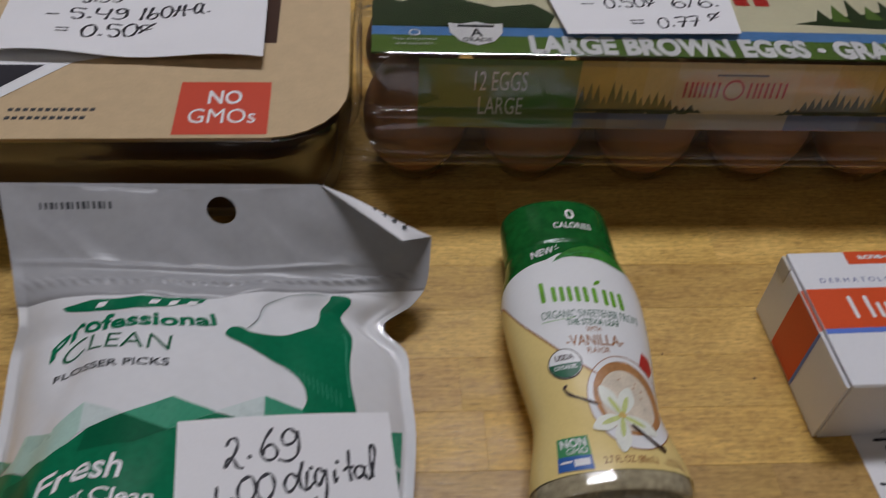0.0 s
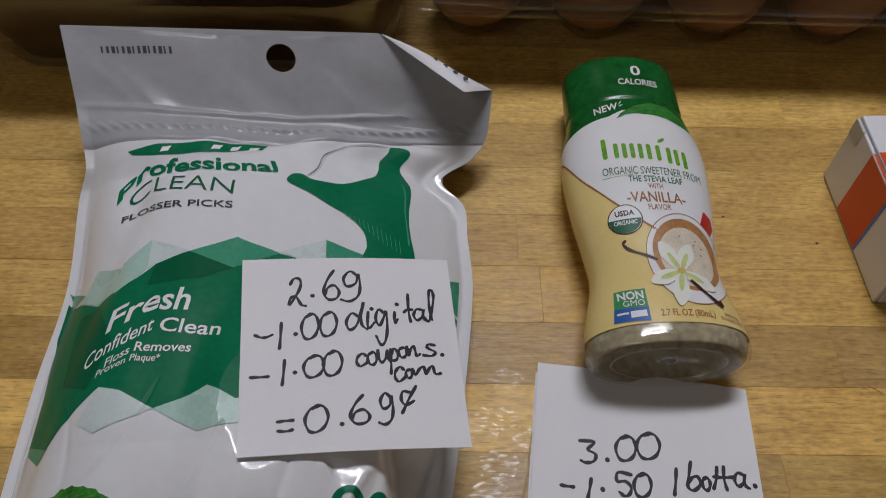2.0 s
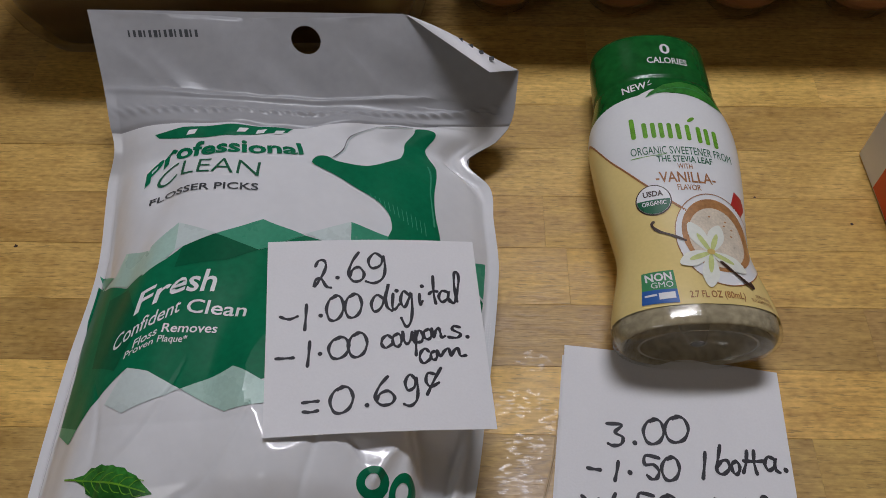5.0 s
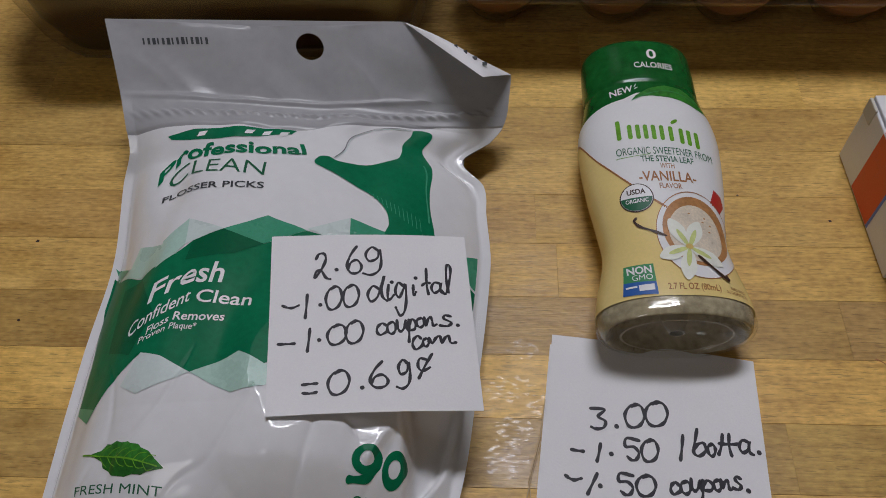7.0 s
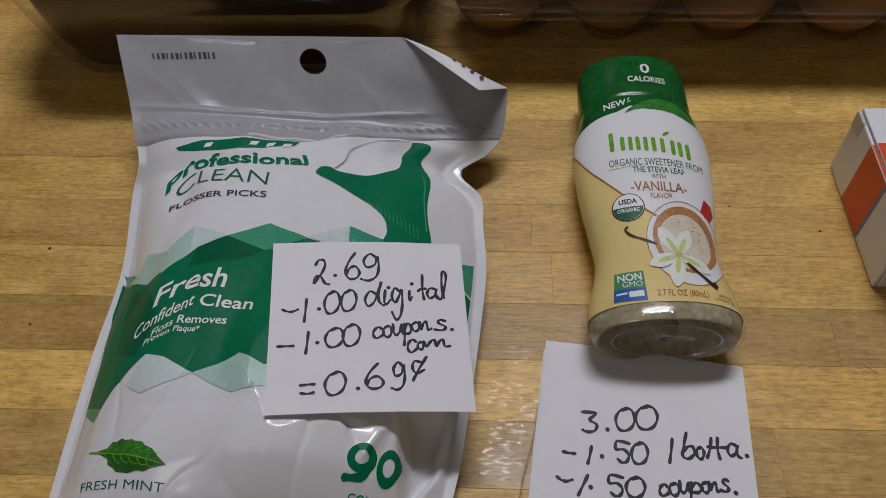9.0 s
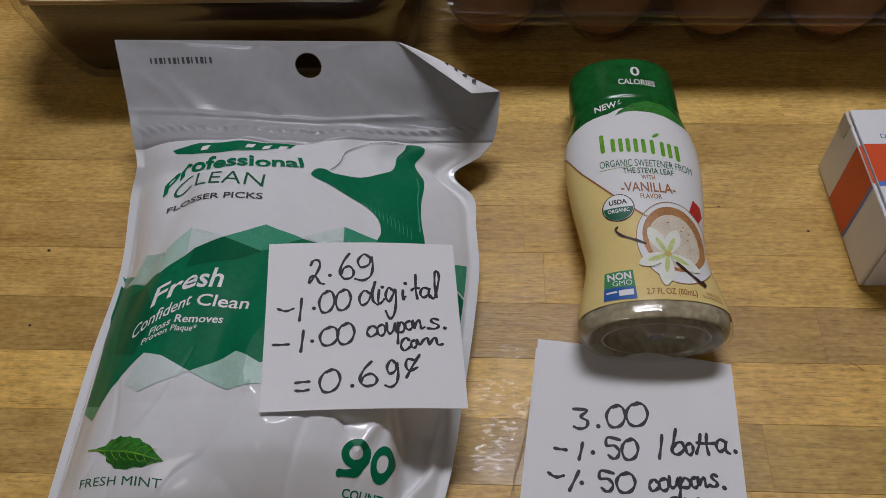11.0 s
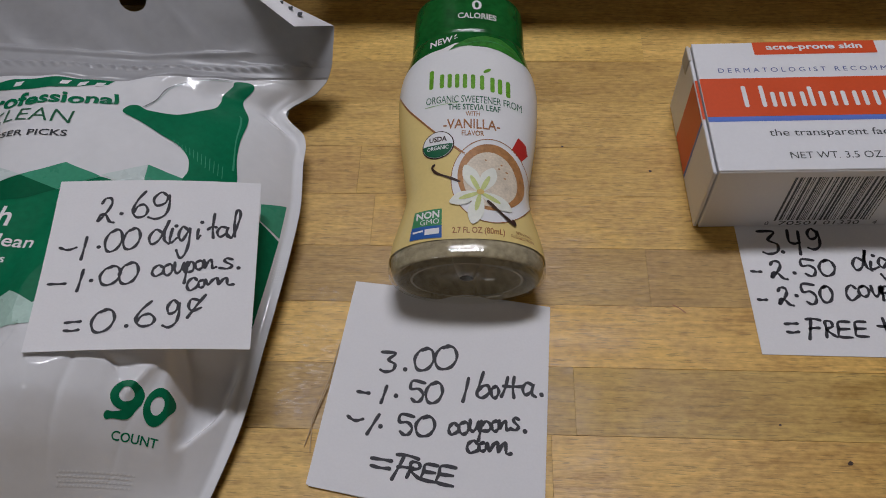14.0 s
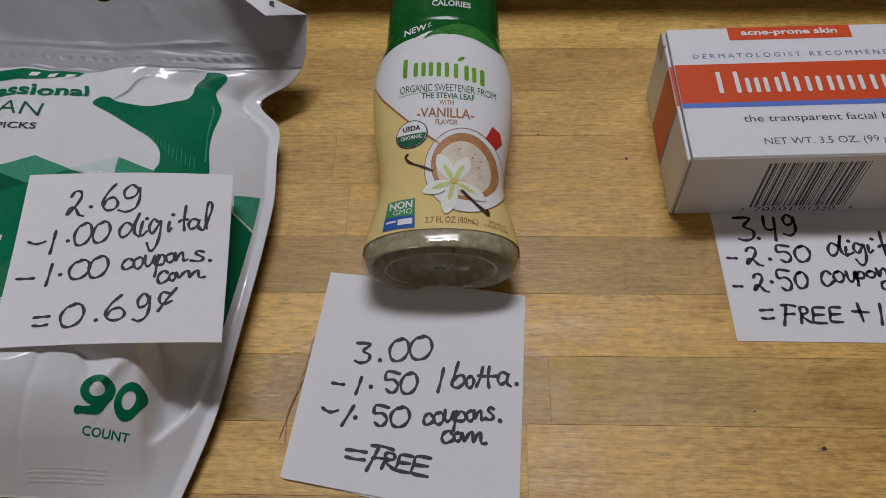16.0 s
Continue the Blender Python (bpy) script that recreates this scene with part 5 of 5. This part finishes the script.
write(N3, [
    "3 11.8 63.2 21.8 78.9; . 23.5 65.2; 4 27.9 64.3 34.2 80.9; 9 37.4 68.5 45.2 83.3",
    "- 3.9 50.4 9.1 51.3; 2 13.5 46.9 22.3 58.5; . 26.9 51.4; 5 31.0 50.0 38.9 61.0; 0 40.6 50.8 49.1 61.6",
    "d 59.1 55.7 68.7 70.9; i 67.1 57.3 72.7 62.7; . 71.5 67.0; g 72.7 50.5 79.3 66.0; i 80.1 59.6 83.4 65.0; . 84.3 69.5; t 86.9 58.0 91.1 75.4; a 90.0 59.7 94.6 65.9; l 95.1 59.4 99.7 76.2",
    "- 4.1 32.4 8.7 33.3; 2 14.4 30.1 22.1 41.2; . 24.9 36.5; 5 28.0 31.4 35.6 44.4; 0 37.3 33.1 44.1 43.7",
    "c 51.3 35.2 58.0 45.3; o 58.2 38.1 64.0 45.4; u 65.3 38.5 70.8 45.9; p 70.0 36.3 75.3 46.2; o 76.0 42.1 80.8 46.6; n 81.6 42.2 89.3 49.4; s 89.8 42.6 94.2 49.9",
    "c 82.1 34.4 87.2 40.3; o 87.1 35.3 89.8 39.2; m 89.9 35.0 97.6 40.6",
    "= 15.2 12.9 21.8 19.4; F 25.9 9.6 34.0 22.3; R 34.9 11.1 40.7 21.1; E 41.7 11.3 49.0 21.4; E 50.6 12.2 57.3 21.8; + 63.0 13.3 71.2 24.5; 1 76.1 11.2 78.7 24.8",
], 0.00105)


def at(m, x, y, z):
    return tuple(m @ Vector((x, y, z)))


tm = TRAY.matrix_world
N4 = note("white paper note with a handwritten sum on the kraft tray", [at(tm, -0.108, 0.0480, 0.0570), at(tm, -0.003, 0.0428, 0.0575), at(tm, -0.006, 0.118, 0.0545), at(tm, -0.112, 0.120, 0.0545)], lambda u, v: 0.0014 * math.sin(u * 9) * (1 - v) ** 2)
write(N4, [
    "5 27.5 52.0 31.5 65.0; . 33.1 54.4; 9 34.6 53.3 38.7 66.3; 9 39.5 54.2 43.5 67.2",
    "- 17.0 37.5 20.9 38.3",
    "5 25.3 33.5 30.7 45.0; . 32.7 35.9; 4 34.8 34.8 40.2 46.3; 9 41.2 35.7 46.6 47.2",
    "1 51.7 36.0 53.3 48.5; b 54.2 36.7 58.4 49.2; o 59.3 38.3 63.6 50.8; # 64.4 39.8 70.8 52.3; a 71.7 42.0 75.9 54.5; . 77.6 45.0",
    "= 22.6 19.5 26.5 23.5",
    "0 31.8 15.5 36.8 28.0; . 38.7 18.4; 5 40.7 17.5 45.7 30.0; 0 46.7 18.9 51.7 31.4",
    "k 52.4 22.5 57.9 32.5",
], 0.00075)
em = EGGS.matrix_world
N5 = note("white paper note with a handwritten sum on the egg carton", [at(em, 0.0862, 0.0213, 0.0745), at(em, 0.1540, 0.0236, 0.0745), at(em, 0.1600, 0.0850, 0.0745), at(em, 0.0760, 0.0850, 0.0745)], flat)
write(N5, [
    "1 40.0 60.0 43.1 74.0; . 46.4 61.8; 2 49.6 60.7 58.0 74.7; 7 59.6 61.4 68.0 75.4",
    "- 16.5 33.0 22.5 33.8",
    "0 29.0 28.5 34.6 39.5; . 36.8 30.7; 5 38.9 29.5 44.6 40.5; 0 45.7 30.2 51.3 41.2; k 52.4 30.9 58.0 41.9",
    "6 66.5 30.0 73.9 44.0; / 75.3 30.3 79.9 44.3; 6 81.4 30.6 88.8 44.6; . 91.6 32.4",
    "= 39.0 10.8 46.0 15.2",
    "0 54.0 6.0 60.0 17.5; . 62.4 8.4; 7 64.7 7.3 70.8 18.8; 7 72.0 8.2 78.0 19.7",
    "k 84.0 14.5 91.0 24.5",
], 0.00075)

# ---------------------------------------------------------------- staves of the worktop
TONES = {5: 0.94, 4: 1.15, 3: 0.91, 2: 1.17, 1: 0.91, 0: 1.08, -1: 0.84, -2: 1.22, -3: 0.90, -4: 1.07, -5: 0.96}


def staves():
    pitch, off = 0.0223, 0.0151
    cuts = {0: 0.0155, 1: 0.0085, 4: 0.118, -4: 0.076, -1: 0.33, 2: 0.20, 3: -0.05, -2: 0.31, -3: 0.0835, 5: 0.03}
    rng = random.Random(4)
    rest = bmesh.new()
    shared = {}
    for k in range(-22, 26):
        y0 = off + pitch * (k - 1) + 0.00005
        y1 = y0 + pitch - 0.00010
        x = cuts.get(k, rng.uniform(-0.2, 0.2))
        ends = [x]
        while ends[-1] < 0.9:
            ends.append(ends[-1] + rng.choice((0.18, 0.22, 0.26, 0.31)))
        while ends[0] > -0.9:
            ends.insert(0, ends[0] - rng.choice((0.18, 0.22, 0.26, 0.31)))
        for a, b in zip(ends, ends[1:]):
            a, b = max(a, -0.9), min(b, 0.9)
            if b - a < 0.01:
                continue
            near = -9 <= k <= 10 and b > -0.4 and a < 0.5
            if near:
                key = round(b - a, 3)
                if key not in shared:
                    bm = box_bm(0, b - a - 0.00004, 0, y1 - y0, -0.012, 0, 0.00004, 1)
                    me = bpy.data.meshes.new("stave")
                    bm.to_mesh(me)
                    bm.free()
                    me.materials.append(WOOD)
                    shared[key] = me
                ob = new("stave", shared[key])
                ob.parent = worktop
                ob.location = (a + 0.00002, y0, rng.uniform(-0.00003, 0.00003))
                tone = TONES.get(k, 1.0) * rng.uniform(0.90, 1.11)
                ob.color = (tone, tone * rng.uniform(0.97, 1.02), tone * rng.uniform(0.90, 1.06), 1)
            else:
                bm = box_bm(a + 0.0001, b - 0.0001, y0, y1, -0.012, 0)
                me = bpy.data.meshes.new("t")
                bm.to_mesh(me)
                bm.free()
                rest.from_mesh(me)
                bpy.data.meshes.remove(me)
    tagged(part("far_staves", rest, WOOD, worktop), kind="stuff")


staves()


# ---------------------------------------------------------------- marks on the worktop
def blob(cx, cy, r, seed, n=22, rough=0.5):
    g = random.Random(seed)
    k = [g.uniform(1 - rough, 1) for _ in range(n)]
    return [(cx + r * k[i] * math.cos(2 * math.pi * i / n), cy + r * k[i] * 0.8 * math.sin(2 * math.pi * i / n)) for i in range(n)]


GI = GRAIN.inverted()
for i, (x, y, r) in enumerate(((-0.004, -0.028, 0.0060), (-0.014, -0.040, 0.0070), (-0.008, -0.040, 0.0060), (-0.015, -0.054, 0.0080), (-0.018, -0.063, 0.0080), (-0.003, -0.048, 0.006))):
    p = GI @ Vector((x, y, 0))
    part("varnish_drip", wrap(poly_bm(blob(p.x, p.y, r, 20 + i)), lambda a, b: (a, b, 0.00012), 0.004), VARNISH, worktop, "shiny drip of varnish")
for i, (x, y, r) in enumerate(((0.118, 0.0, 0.0008), (0.140, -0.115, 0.0011), (0.090, 0.018, 0.0006), (0.125, -0.100, 0.0006), (-0.166, 0.052, 0.0009), (-0.170, 0.019, 0.0008))):
    p = GI @ Vector((x, y, 0))
    part("dark_speck", wrap(poly_bm(blob(p.x, p.y, r, 60 + i, 9)), lambda a, b: (a, b, 0.0001), 1.0), DARK_BROWN, worktop, "dark knot speck in the wood")
p, q = GI @ Vector((0.1075, -0.0545, 0)), GI @ Vector((0.1105, -0.0580, 0))
part("dark_speck", wrap(stroke_bm([(p.x, p.y), ((p.x + q.x) / 2, (p.y + q.y) / 2 + 0.0003), (q.x, q.y)], 0.0005), lambda a, b: (a, b, 0.0001), 1.0), BROWN_INK, worktop)
fibre = thing("straw_fibre", Matrix(), "thin dry straw fibre lying beside the paper note", "fibre")
for k, pts in enumerate(([(-0.0145, -0.0800, 0.0006), (-0.0128, -0.0705, 0.0012), (-0.0060, -0.0580, 0.0016), (-0.0015, -0.0470, 0.0012)], [(-0.0160, -0.0780, 0.0005), (-0.0115, -0.0690, 0.0012), (-0.0065, -0.0600, 0.0013)])):
    bm = bmesh.new()
    for a, b in zip(pts, pts[1:]):
        a, b = Vector(a), Vector(b)
        m = Matrix.Translation((a + b) / 2) @ (b - a).to_track_quat("Z", "Y").to_matrix().to_4x4()
        bmesh.ops.create_cone(bm, segments=6, radius1=0.00018, radius2=0.00016, depth=(b - a).length * 1.03, matrix=m, cap_ends=True)
    part("strand", bm, KRAFT, fibre)
